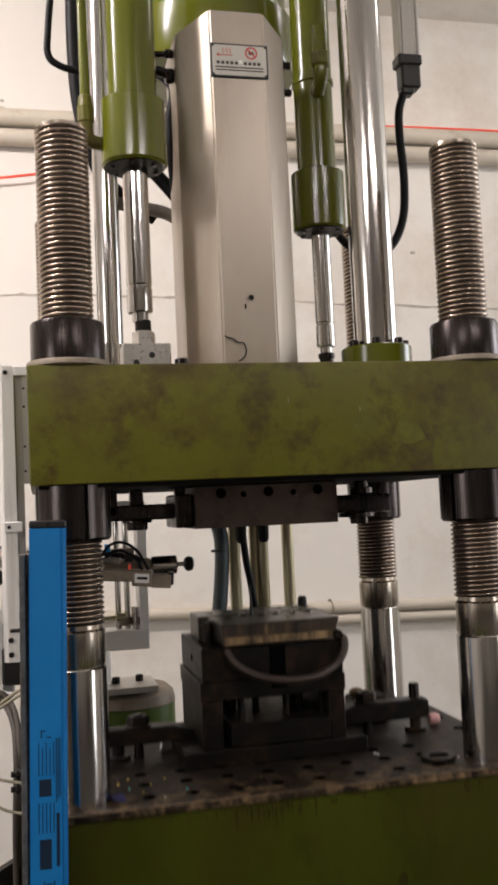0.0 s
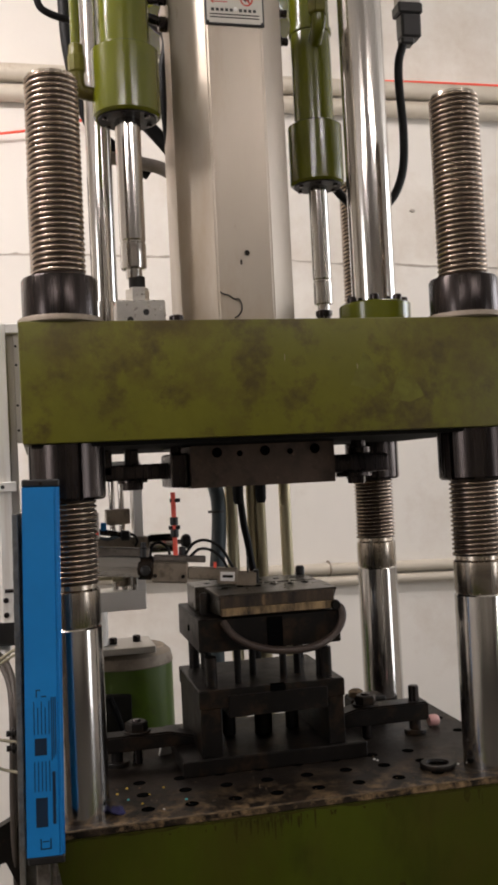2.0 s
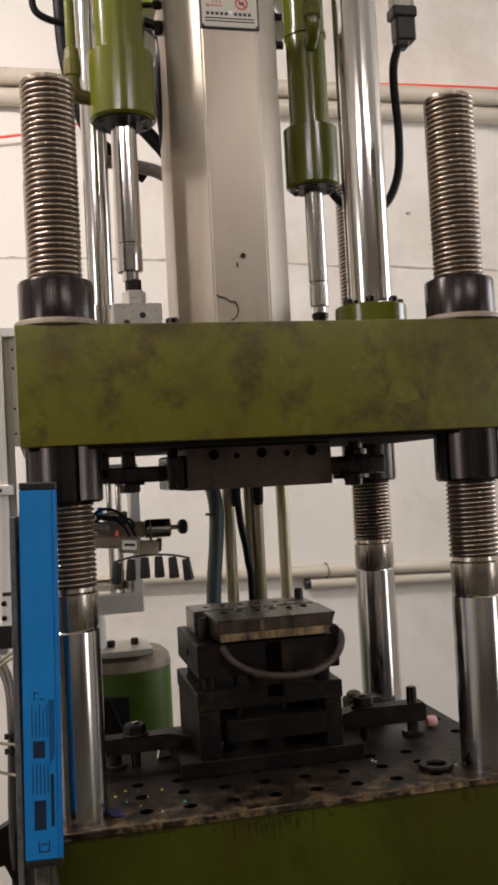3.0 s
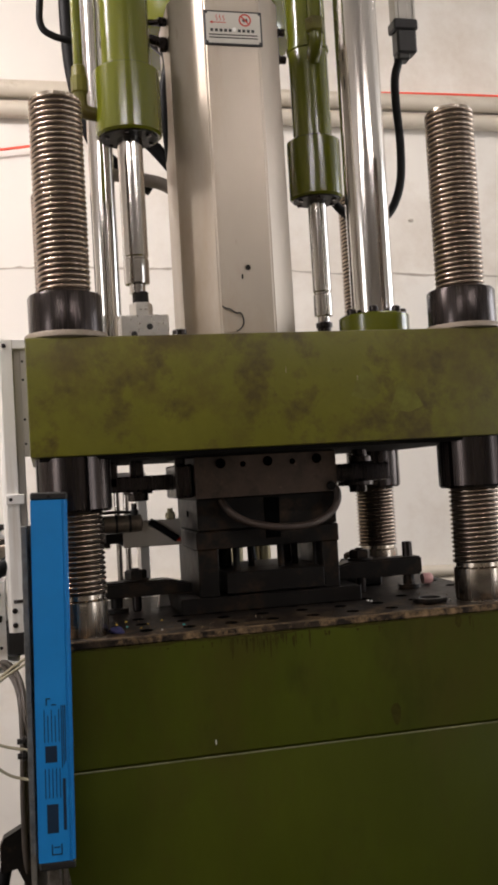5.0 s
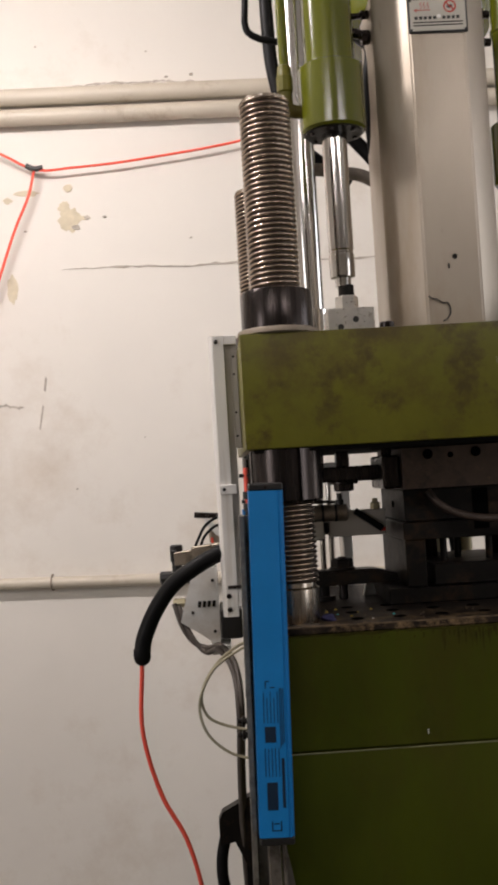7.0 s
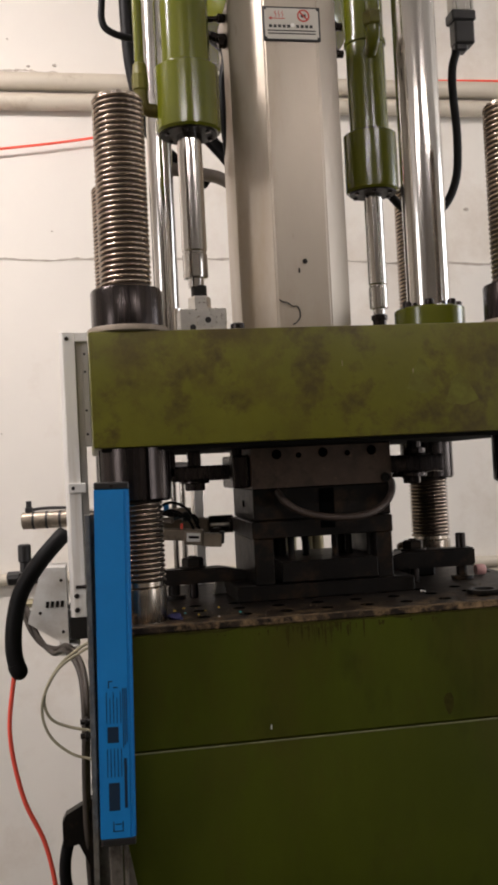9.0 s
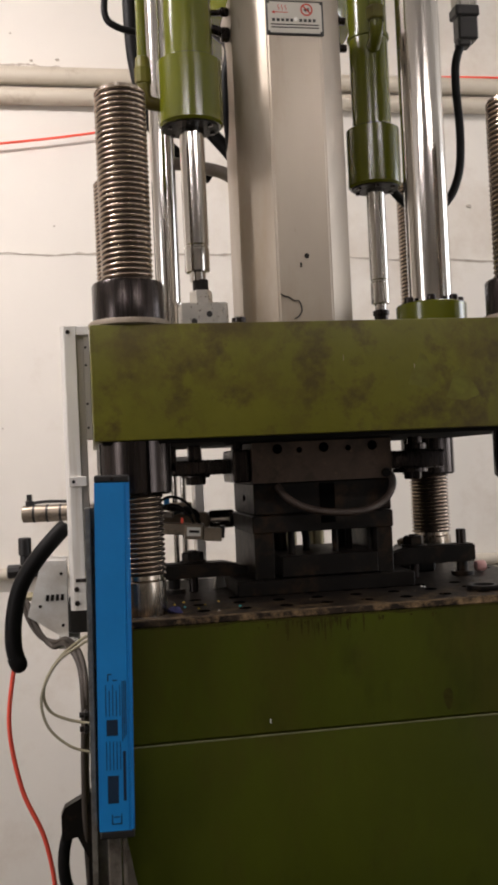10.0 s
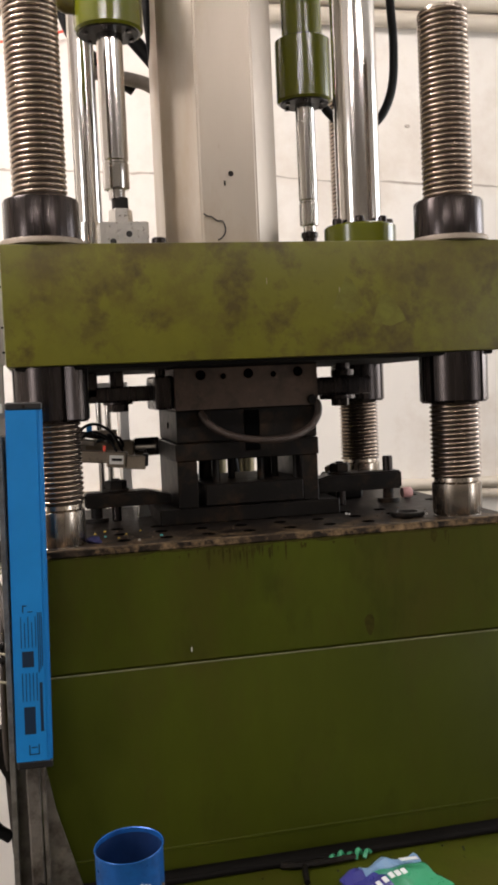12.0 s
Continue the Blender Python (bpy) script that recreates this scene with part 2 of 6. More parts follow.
# ---- building helpers ----
def box(bm, x0, x1, y0, y1, z0, z1, bevel=0.0, segs=1):
    vs = [bm.verts.new(p) for p in ((x0, y0, z0), (x1, y0, z0), (x1, y1, z0), (x0, y1, z0), (x0, y0, z1), (x1, y0, z1), (x1, y1, z1), (x0, y1, z1))]
    fs = [bm.faces.new([vs[i] for i in q]) for q in ((3, 2, 1, 0), (4, 5, 6, 7), (0, 1, 5, 4), (1, 2, 6, 5), (2, 3, 7, 6), (3, 0, 4, 7))]
    if bevel:
        es = list({e for f in fs for e in f.edges})
        bmesh.ops.bevel(bm, geom=es, offset=bevel, segments=segs, affect="EDGES", profile=0.6)
    return vs


def lathe(bm, prof, at=(0, 0, 0), axis="z", n=32, cap=True):
    """Turned shape: prof is a list of (radius, height); smooth sides come from the edge split by angle."""
    rings = []
    for r, h in prof:
        ring = []
        for k in range(n):
            a = 2 * math.pi * k / n
            c, s = r * math.cos(a), r * math.sin(a)
            p = {"z": (c, s, h), "x": (h, c, s), "y": (s, h, c)}[axis]
            ring.append(bm.verts.new((at[0] + p[0], at[1] + p[1], at[2] + p[2])))
        rings.append(ring)
    for a, b in zip(rings, rings[1:]):
        for k in range(n):
            bm.faces.new((a[k], a[(k + 1) % n], b[(k + 1) % n], b[k]))
    if cap:
        bm.faces.new(list(reversed(rings[0])))
        bm.faces.new(rings[-1])


def rod(bm, r, z0, z1, x=0, y=0, n=32, ch=0.002):
    lathe(bm, [(r - ch, z0), (r, z0 + ch), (r, z1 - ch), (r - ch, z1)], (x, y, 0), "z", n)


def smooth_path(pts, steps=8):
    """Catmull-Rom line through the points."""
    P = [Vector(p) for p in pts]
    P = [P[0] * 2 - P[1]] + P + [P[-1] * 2 - P[-2]]
    out = []
    for i in range(1, len(P) - 2):
        for k in range(steps):
            t = k / steps
            a, b, c, d = P[i - 1], P[i], P[i + 1], P[i + 2]
            out.append(0.5 * ((2 * b) + (c - a) * t + (2 * a - 5 * b + 4 * c - d) * t * t + (3 * b - a - 3 * c + d) * t ** 3))
    out.append(P[-2])
    return out


def tube(bm, pts, r, n=10, steps=8, ribs=0.0, rib_len=0.006):
    """A round hose or wire along the points; ribs give a corrugated one."""
    path = smooth_path(pts, steps) if len(pts) > 2 else [Vector(p) for p in pts]
    if ribs:
        fine, acc = [path[0]], 0.0
        for a, b in zip(path, path[1:]):
            k = max(1, int((b - a).length / (rib_len / 2)))
            fine += [a.lerp(b, (i + 1) / k) for i in range(k)]
        path = fine
    rings, side = [], None
    for i, p in enumerate(path):
        d = (path[min(i + 1, len(path) - 1)] - path[max(i - 1, 0)]).normalized()
        if side is None:
            side = d.orthogonal().normalized()
        side = (side - d * side.dot(d)).normalized()
        up = d.cross(side)
        rr = r * (1 + (ribs if i % 2 else -ribs))
        rings.append([bm.verts.new(p + (side * math.cos(2 * math.pi * k / n) + up * math.sin(2 * math.pi * k / n)) * rr) for k in range(n)])
    for a, b in zip(rings, rings[1:]):
        for k in range(n):
            bm.faces.new((a[k], a[(k + 1) % n], b[(k + 1) % n], b[k]))
    bm.faces.new(list(reversed(rings[0])))
    bm.faces.new(rings[-1])


def prism(bm, outline, z0, z1):
    """Upright prism over an outline of (x, y)."""
    lo = [bm.verts.new((x, y, z0)) for x, y in outline]
    hi = [bm.verts.new((x, y, z1)) for x, y in outline]
    k = len(outline)
    bm.faces.new(list(reversed(lo)))
    bm.faces.new(hi)
    for i in range(k):
        bm.faces.new((lo[i], lo[(i + 1) % k], hi[(i + 1) % k], hi[i]))


def part(name, bm, mat, parent=None, label="", at=None, smooth=35):
    bmesh.ops.recalc_face_normals(bm, faces=bm.faces[:])
    me = bpy.data.meshes.new(name)
    bm.to_mesh(me)
    bm.free()
    me.materials.append(mat)
    if smooth:
        me.shade_smooth()
        me.set_sharp_from_angle(angle=radians(smooth))
    ob = new(name, me)
    if at is not None:
        ob.matrix_basis = at
    if parent:
        ob.parent = parent
    if label:
        ob["label"] = label
    return ob


def thing(name, at, label, category, group="", kind=""):
    ob = new(name)
    ob.empty_display_size = 0.05
    ob.matrix_basis = at
    return tagged(ob, label, category, group, kind)


def solid(name, mat, parent, maker, label="", at=None, smooth=35):
    """One mesh part whose bmesh is filled by maker(bm)."""
    bm = bmesh.new()
    maker(bm)
    return part(name, bm, mat, parent, label, at, smooth)


def ragged(cx, cz, w, h, seed, n=18):
    rng = random.Random(seed)
    return [(cx + w / 2 * math.cos(2 * math.pi * k / n) * rng.uniform(0.65, 1.1), cz + h / 2 * math.sin(2 * math.pi * k / n) * rng.uniform(0.65, 1.1)) for k in range(n)]


# ---- room ----
WALL_Y = 1.50
ROOM = (-3.0, 4.0, -6.5, WALL_Y, 0.0, 3.22)


def room_wall(name, x0, x1, y0, y1, z0, z1, holes=()):
    """A wall as a slab, or slabs round window openings (a0, a1, z0, z1) in order along its long side."""
    bm = bmesh.new()
    at = y0
    for a0, a1, h0, h1 in holes:
        box(bm, x0, x1, at, a0, z0, z1)
        box(bm, x0, x1, a0, a1, z0, h0)
        box(bm, x0, x1, a0, a1, h1, z1)
        at = a1
    box(bm, x0, x1, at, y1, z0, z1)
    return tagged(part(name, bm, WALLPAINT, smooth=0), "whitewashed plaster workshop wall, stained and cracked", "wall", kind="structure")


def build_room():
    x0, x1, y0, y1, z0, z1 = ROOM
    room_wall("wall_north", x0 - 0.2, x1 + 0.2, y1, y1 + 0.2, z0, z1)
    south = solid("wall_south", WALLPAINT, None, lambda bm: box(bm, x0 - 0.2, x1 + 0.2, y0 - 0.2, y0, z0, z1), smooth=0)
    tagged(south, "whitewashed workshop wall facing the press", "wall", kind="structure")
    room_wall("wall_west", x0 - 0.2, x0, y0, y1, z0, z1, ((-2.3, -1.5, 1.2, 3.0),))
    room_wall("wall_east", x1, x1 + 0.2, y0, y1, z0, z1, ((-2.9, -2.1, 0.0, 2.6), (-0.3, 1.3, 1.4, 3.15)))
    solid_floor = solid("floor", CONCRETE, None, lambda bm: box(bm, x0 - 0.2, x1 + 0.2, y0 - 0.2, y1 + 0.2, -0.15, 0), smooth=0)
    tagged(solid_floor, "grey concrete workshop floor", "floor", kind="structure")
    ceil = solid("ceiling", WALLPAINT, None, lambda bm: box(bm, x0 - 0.2, x1 + 0.2, y0 - 0.2, y1 + 0.2, z1, z1 + 0.15), smooth=0)
    tagged(ceil, "whitewashed workshop ceiling", "ceiling", kind="structure")


build_room()


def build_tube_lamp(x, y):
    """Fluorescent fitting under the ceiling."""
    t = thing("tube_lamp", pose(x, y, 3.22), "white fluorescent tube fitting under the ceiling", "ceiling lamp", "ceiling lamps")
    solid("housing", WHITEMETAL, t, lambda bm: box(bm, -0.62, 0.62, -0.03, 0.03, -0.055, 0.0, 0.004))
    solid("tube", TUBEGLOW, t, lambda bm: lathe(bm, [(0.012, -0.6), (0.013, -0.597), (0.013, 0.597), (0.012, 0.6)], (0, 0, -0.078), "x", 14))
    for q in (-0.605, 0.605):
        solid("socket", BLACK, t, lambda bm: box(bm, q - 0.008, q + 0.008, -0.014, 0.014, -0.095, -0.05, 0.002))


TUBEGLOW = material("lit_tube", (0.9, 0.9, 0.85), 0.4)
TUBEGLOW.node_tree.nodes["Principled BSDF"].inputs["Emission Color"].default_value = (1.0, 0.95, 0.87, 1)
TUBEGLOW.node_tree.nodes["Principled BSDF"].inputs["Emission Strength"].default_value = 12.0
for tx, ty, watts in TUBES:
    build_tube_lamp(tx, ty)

# ---- press: fixed frame ----
SX, SY = 0.6495, 0.4707
PLATEN = (-0.062, 0.7115, -0.054, 0.525, 1.60, 1.7748)


def thread_mesh(name, r, z0, z1, pitch, depth, n=44):
    """Thread whose rows of faces climb with the helix, with a capped top and bottom."""
    prof = (-0.14, 0.0, 0.0, -0.14, -0.6, -1.0, -1.0, -0.6)
    per = len(prof)
    rows = int(math.ceil((z1 - z0) / pitch)) * per + per
    verts, faces, groove = [], [], []
    for i in range(rows + 1):
        for k in range(n + 1):
            a = math.pi / 2 + 2 * math.pi * k / n
            rr = r + depth * prof[i % per]
            z = z0 + pitch * (i / per + k / n - 1)
            verts.append((rr * math.cos(a), rr * math.sin(a), min(z1, max(z0, z))))
    m = n + 1
    for i in range(rows):
        for k in range(n):
            faces.append((i * m + k, i * m + k + 1, (i + 1) * m + k + 1, (i + 1) * m + k))
            # faces deep in the profile take the dark shade colour
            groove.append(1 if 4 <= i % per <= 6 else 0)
    for z in (z0, z1):
        base = len(verts)
        verts += [((r - depth * 0.3) * math.cos(2 * math.pi * k / n), (r - depth * 0.3) * math.sin(2 * math.pi * k / n), z) for k in range(n)]
        faces.append(tuple(range(base, base + n)))
        groove.append(0)
    me = bpy.data.meshes.new(name)
    me.from_pydata(verts, [], faces)
    me.materials.append(THREAD)
    me.materials.append(GROOVE_SHADE)
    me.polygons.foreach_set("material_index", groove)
    me.shade_smooth()
    me.set_sharp_from_angle(angle=radians(70))
    return me


def build_tie_rod():
    """Column with threaded upper end and neck, chromed guide shaft, nuts above and below the platen."""
    t = thing("tie_rod", pose(0, 0, 0), "chromed steel press column with threaded ends and blackened nuts", "press column", "columns of the press")
    up = new("upper_thread", thread_mesh("upper_thread", 0.0405, 1.775, 2.1425, 0.0082, 0.0042))
    up.parent = t
    solid("end_face", BAND, t, lambda bm: lathe(bm, [(0.038, 2.1415), (0.0375, 2.1475), (0.034, 2.149), (0.008, 2.149), (0.004, 2.146)], n=28))
    lo = new("lower_thread", thread_mesh("lower_thread", 0.041, 1.395, 1.60, 0.0075, 0.004))
    lo.parent = t
    solid("neck", BAND, t, lambda bm: lathe(bm, [(0.036, 1.400), (0.0365, 1.388), (0.0405, 1.385), (0.0405, 1.338), (0.0388, 1.3355), (0.0388, 1.332)], n=40), "browned polished steel neck")
    solid("shaft", CHROME, t, lambda bm: lathe(bm, [(0.0388, 1.3335), (0.0412, 1.331), (0.0412, 0.28)], n=48), "mirror-bright hard chrome shaft")
    solid("upper_nut", BLACKNUT, t, lambda bm: lathe(bm, [(0.042, 1.845), (0.0535, 1.8445), (0.0558, 1.8405), (0.0558, 1.785), (0.054, 1.7835)], n=48), "round blackened steel nut")
    solid("washer", WASHER, t, lambda bm: lathe(bm, [(0.05, 1.7845), (0.0615, 1.7845), (0.063, 1.782), (0.063, 1.7765), (0.06, 1.7755)], n=48), "dusty bare steel washer")

    def slotted(bm):
        ro, ri = 0.0555, 0.041
        prof = [(ri, 1.5175), (ro - 0.004, 1.5175), (ro, 1.5215), (ro, 1.5985), (ri, 1.5985)]
        for q in range(4):
            a0 = math.pi / 2 * q + 0.06 + 0.3
            a1 = a0 + math.pi / 2 - 0.12
            rings = []
            for i in range(13):
                a = a0 + (a1 - a0) * i / 12
                rings.append([bm.verts.new((r * math.cos(a), r * math.sin(a), z)) for r, z in prof])
            for u, v in zip(rings, rings[1:]):
                for i in range(5):
                    bm.faces.new((u[i], u[(i + 1) % 5], v[(i + 1) % 5], v[i]))
            bm.faces.new(rings[0])
            bm.faces.new(list(reversed(rings[-1])))
        lathe(bm, [(ro - 0.007, 1.5225), (ro - 0.007, 1.5975)], n=48)
    solid("lower_nut", BLACKNUT, t, slotted, "slotted round nut of blackened steel")
    return t


TIE = build_tie_rod()
for cx, cy in ((SX, 0), (0, SY), (SX, SY)):
    copy_thing(TIE, pose(cx, cy, 0, 0, 0, 17 * (cx + 2 * cy)))


def build_platen():
    x0, x1, y0, y1, z0, z1 = PLATEN
    p = thing("platen", pose(0, 0, 0), "thick olive-green painted steel platen, scuffed and stained", "press platen")
    solid("slab", GREEN, p, lambda bm: box(bm, x0, x1, y0, y1, z0, z1, 0.004, 2))
    # thin black sheet: shade under the platen put into its colour
    solid("underside", MATTBLACK, p, lambda bm: box(bm, x0 + 0.012, x1 - 0.012, y0 + 0.01, y1 - 0.01, z0 - 0.006, z0 + 0.002, 0.002), "oily machined underside, blackened with the platen's shade")
    for out in ([(0.428, 1.672), (0.452, 1.722), (0.461, 1.715), (0.478, 1.676), (0.462, 1.664)], [(0.49, 1.648), (0.508, 1.688), (0.516, 1.694), (0.53, 1.682), (0.548, 1.652), (0.52, 1.643)]):
        ragg = []
        for (ax, az), (bx, bz) in zip(out, out[1:] + out[:1]):
            ragg += [(ax + (bx - ax) * q / 4 + 0.0022 * noise.noise(Vector((ax * 90, az * 90, q))), az + (bz - az) * q / 4 + 0.0022 * noise.noise(Vector((az * 90, q, ax * 90)))) for q in range(4)]
        solid("wiped_patch", GREEN_WIPED, p, lambda bm: prism(bm, ragg, 0, 0.00025), "paler patch where grime was wiped off", at=pose(0, y0 + 0.0001, 0, 90, 0, 0), smooth=0)
    rs = random.Random(5)
    for cx, cz, w, h in ((0.325, 1.716, 0.0012, 0.010), (0.44, 1.70, 0.001, 0.007)):
        out = [(cx + w * rs.uniform(-0.5, 0.5), cz + h * (k / 5 - 0.5)) for k in range(6)] + [(cx + w * rs.uniform(0.6, 1.2), cz + h * (0.5 - k / 5)) for k in range(6)]
        solid("scrape", WASHER, p, lambda bm: prism(bm, out, 0, 0.0003), "small scrape in the paint", at=pose(0, y0 + 0.0001, 0, 90, 0, 0), smooth=0)
    return p


build_platen()


# ---- upper die under the platen ----
DIE = (0.2013, 0.4462, 0.100, 0.34, 1.5235, 1.592)


def build_upper_die():
    x0, x1, y0, y1, z0, z1 = DIE
    d = thing("upper_die", pose(0, 0, 0), "brown tool-steel upper mould half bolted under the platen", "mould")

    def body(bm):
        w, h = 0.022, 1.556
        def loop(a0, a1, b0, b1, z):
            return [bm.verts.new(p) for p in ((a0, b0, z), (a1, b0, z), (a1, b1, z), (a0, b1, z))]
        top, low = loop(x0, x1, y0, y1, z1), loop(x0, x1, y0, y1, z0)
        inn, roof = loop(x0 + w, x1 - w, y0 + w, y1 - w, z0), loop(x0 + w, x1 - w, y0 + w, y1 - w, h)
        bm.faces.new(top)
        bm.faces.new(roof)
        for u, v in ((low, top), (inn, low), (roof, inn)):
            for i in range(4):
                bm.faces.new((u[i], u[(i + 1) % 4], v[(i + 1) % 4], v[i]))
    solid("body", DIESTEEL, d, body)
    solid("mounting_plate", DARKSTEEL, d, lambda bm: box(bm, x0 - 0.012, x1 + 0.004, y0 + 0.012, y1, z1, 1.5938, 0.0006), "thin dark mounting plate")
    for k, (px, r) in enumerate(((0.245, 0.0085), (0.283, 0.005), (0.326, 0.0085), (0.369, 0.005), (0.412, 0.0085))):
        def hole(bm, px=px, r=r):
            lathe(bm, [(r, -0.0012), (r * 0.85, 0.0), (r * 0.7, 0.006)], (px, y0 - 0.0006, 1.5805 - 0.003 * (k % 2)), "y", 16)
        solid("bolt_hole", HOLE, d, hole, "dark counterbored bolt hole")
    return d


build_upper_die()


# ---- moving table with the lower mould ----
T_OPEN, T_CLOSED = 1.058, 1.333
TABLE_ROWS = ((-0.2, 0.12), (0.3, 0.0), (3.3, 0.0), (4.6, 0.275), (12.0, 0.275))
LIFT_ROWS = ((0.0, 0.0), (0.76, 0.0), (1.05, 0.06), (2.15, 0.06), (2.5, 0.0215), (4.25, 0.0215), (4.55, 0.0), (12.0, 0.0))


def build_table():
    """Everything is drawn at z = 0 for the table's top face."""
    t = thing("press_table", pose(0, 0, T_OPEN), "deep olive-green press table with a worn oily steel top", "press table")
    x0, x1, y0, y1 = -0.066, 0.716, -0.060, 0.405

    def body(bm):
        box(bm, x0, x1, y0, y1, -0.184, -0.012, 0.003)
        box(bm, x0, x1, y0 - 0.0025, y1, -0.80, -0.1855, 0.002, 2)
        box(bm, x0 + 0.004, x1 - 0.004, y0 + 0.005, y1 - 0.004, -0.19, -0.18)
    solid("body", GREEN_SHADED, t, body)
    solid("top_plate", TABLETOP, t, lambda bm: box(bm, x0, x1, y0, y1, -0.012, 0.0, 0.002), "worn brown steel top with drilled holes")
    # added strip: light caught by the seam ledge, drawn as a pale colour
    solid("seam_lip", SEAM_HIGHLIGHT, t, lambda bm: box(bm, x0 + 0.001, x1 - 0.001, y0 - 0.0034, y0, -0.1862, -0.1842, 0.0006), "pale strip along the seam, a highlight put into its colour")
    solid("trim_strip", GREEN_SHADED, t, lambda bm: box(bm, x0, x1, y0 - 0.004, y0 + 0.002, -0.4665, -0.4615, 0.001))
    for ix in range(11):
        for iy in range(3):
            hx, hy = 0.03 + 0.0655 * ix, (-0.012, 0.052, 0.11)[iy]
            if abs(hx - 0.0) < 0.055 or abs(hx - SX) < 0.055:
                continue
            def hole(bm, hx=hx, hy=hy):
                lathe(bm, [(0.0105, 0.0001), (0.0095, 0.0007), (0.001, 0.0006)], (hx, hy, 0), n=16)
            solid("hole", HOLE, t, hole, "dark tapped hole")
    for hx in (0.685,):
        for hy in (0.1, 0.19, 0.28):
            solid("hole", HOLE, t, lambda bm: lathe(bm, [(0.0105, 0.0001), (0.0095, 0.0007), (0.001, 0.0006)], (hx, hy, 0), n=16), "dark tapped hole")
    solid("worn_rim", RUSTLIP, t, lambda bm: box(bm, x0 + 0.001, x1 - 0.001, y0 + 0.0002, y0 + 0.0022, -0.0035, 0.0004, 0.0006), "bright worn front rim")
    rs = random.Random(12)

    def streaks(bm):
        for cx, spread, count, longest in ((0.262, 0.06, 44, 0.03), (0.12, 0.05, 7, 0.01), (0.4, 0.08, 10, 0.012), (0.6, 0.006, 5, 0.024)):
            for k in range(count):
                sx, w = rs.gauss(cx, spread * 0.6), rs.uniform(0.0012, 0.0045)
                z_top, n = -0.0125 - rs.uniform(0.0, 0.01), rs.uniform(0.15, 1.0) ** 1.5 * longest
                v = [bm.verts.new((sx + dx * w, dz, 0.0002 + 0.00001 * k)) for dx, dz in ((-0.5, z_top), (0.5, z_top), (0.42, z_top - n * 0.5), (0.1, z_top - n), (-0.14, z_top - n * 0.96), (-0.4, z_top - n * 0.4))]
                bm.faces.new(v)
    tagged(solid("rust_stain", DRIP, t, streaks, "dark rusty streaks below the table edge", at=pose(0, y0, 0, 90, 0, 0), smooth=0), kind="stuff")
    edge = [(x0 + 0.01 + (x1 - x0 - 0.02) * k / 90, -0.0125 - 0.006 * max(0.05, 0.45 + 0.9 * noise.noise(Vector((k * 0.23, 3.0, 0))))) for k in range(91)]
    solid("edge_grime", DRIP, t, lambda bm: prism(bm, edge + [(x1 - 0.01, -0.0122), (x0 + 0.01, -0.0122)], 0, 0.00025), "uneven oily grime along the edge", at=pose(0, y0 + 0.0001, 0, 90, 0, 0), smooth=0)
    for cx, cz in ((0.183, -0.168),):
        solid("paint_chip", WHITEMETAL, t, lambda bm: box(bm, cx, cx + 0.0016, y0 - (0.0029 if cz < -0.19 else 0.0004), y0 + 0.0002, cz, cz + 0.007), "pale paint chip")
    rng = random.Random(3)
    def crumbs(bm):
        for k in range(90):
            cx, cy, r = rng.uniform(-0.03, 0.69), rng.uniform(-0.05, 0.12), rng.uniform(0.0005, 0.0014)
            lathe(bm, [(r, 0.0), (r * 0.8, r * rng.uniform(0.5, 1.2)), (r * 0.2, r * 1.3)], (cx, cy, 0), n=5)
    tagged(solid("swarf", RUSTLIP, t, crumbs, "pale crumbs and swarf strewn on the table"), kind="stuff")
    for mat_c, spots in ((FLAKEYELLOW, ((0.057, 0.069), (0.09, 0.014), (0.105, 0.05), (0.074, 0.09), (0.13, 0.075))), (FLAKECYAN, ((0.1556, 0.0089), (0.071, 0.038))), (WHITEMETAL, ((0.484, 0.085), (0.487, 0.078), (0.118, -0.02), (0.6, 0.012)))):
        for k, (cx, cy) in enumerate(spots):
            r = 0.0022 - 0.0003 * (k % 3)
            solid("crumb", mat_c, t, lambda bm: lathe(bm, [(r, 0.0), (r * 1.1, r * 0.5), (r * 0.4, r * 1.1)], (cx, cy, 0), n=6), "bright plastic crumb", smooth=0)
    def rag(bm):
        bmesh.ops.create_icosphere(bm, subdivisions=3, radius=0.011)
        for v in bm.verts:
            v.co *= 1 + 0.5 * noise.noise(v.co * 120) + 0.2 * noise.noise(v.co * 300)
            v.co.z = max(0.0, 0.6 * v.co.z + 0.004)
    solid("rag_scrap", RAGBLUE, t, rag, "crumpled oily violet rag scrap", at=pose(0.052, -0.012, 0))
    solid("pale_wedge", WHITEMETAL, t, lambda bm: prism(bm, [(-0.012, 0.0), (0.012, 0.0), (0.003, 0.034), (-0.004, 0.036)], 0, 0.006), "pale plastic wedge under the clamp", at=pose(0.155, 0.25, 0.0005, 90, 0, 20))
    for cx, cz, w, h, sd in ((0.467, 1.18 - 1.333, 0.017, 0.036, 61), (0.579, -0.023, 0.012, 0.024, 62), (0.70, -0.06, 0.012, 0.09, 63)):
        solid("oil_blot", DRIP, t, lambda bm: prism(bm, ragged(cx, cz, w, h, sd, 14), 0, 0.0003), "dark oily blot on the paint", at=pose(0, y0 + 0.0001, 0, 90, 0, 0), smooth=0)
    solid("loose_ring", DARKSTEEL, t, lambda bm: lathe(bm, [(0.017, 0.0), (0.0265, 0.0), (0.028, 0.003), (0.028, 0.006), (0.0265, 0.008), (0.018, 0.008), (0.016, 0.004)], (0.565, 0.012, 0), cap=False), "dark steel ring lying on the table")
    return t


TABLE = build_table()


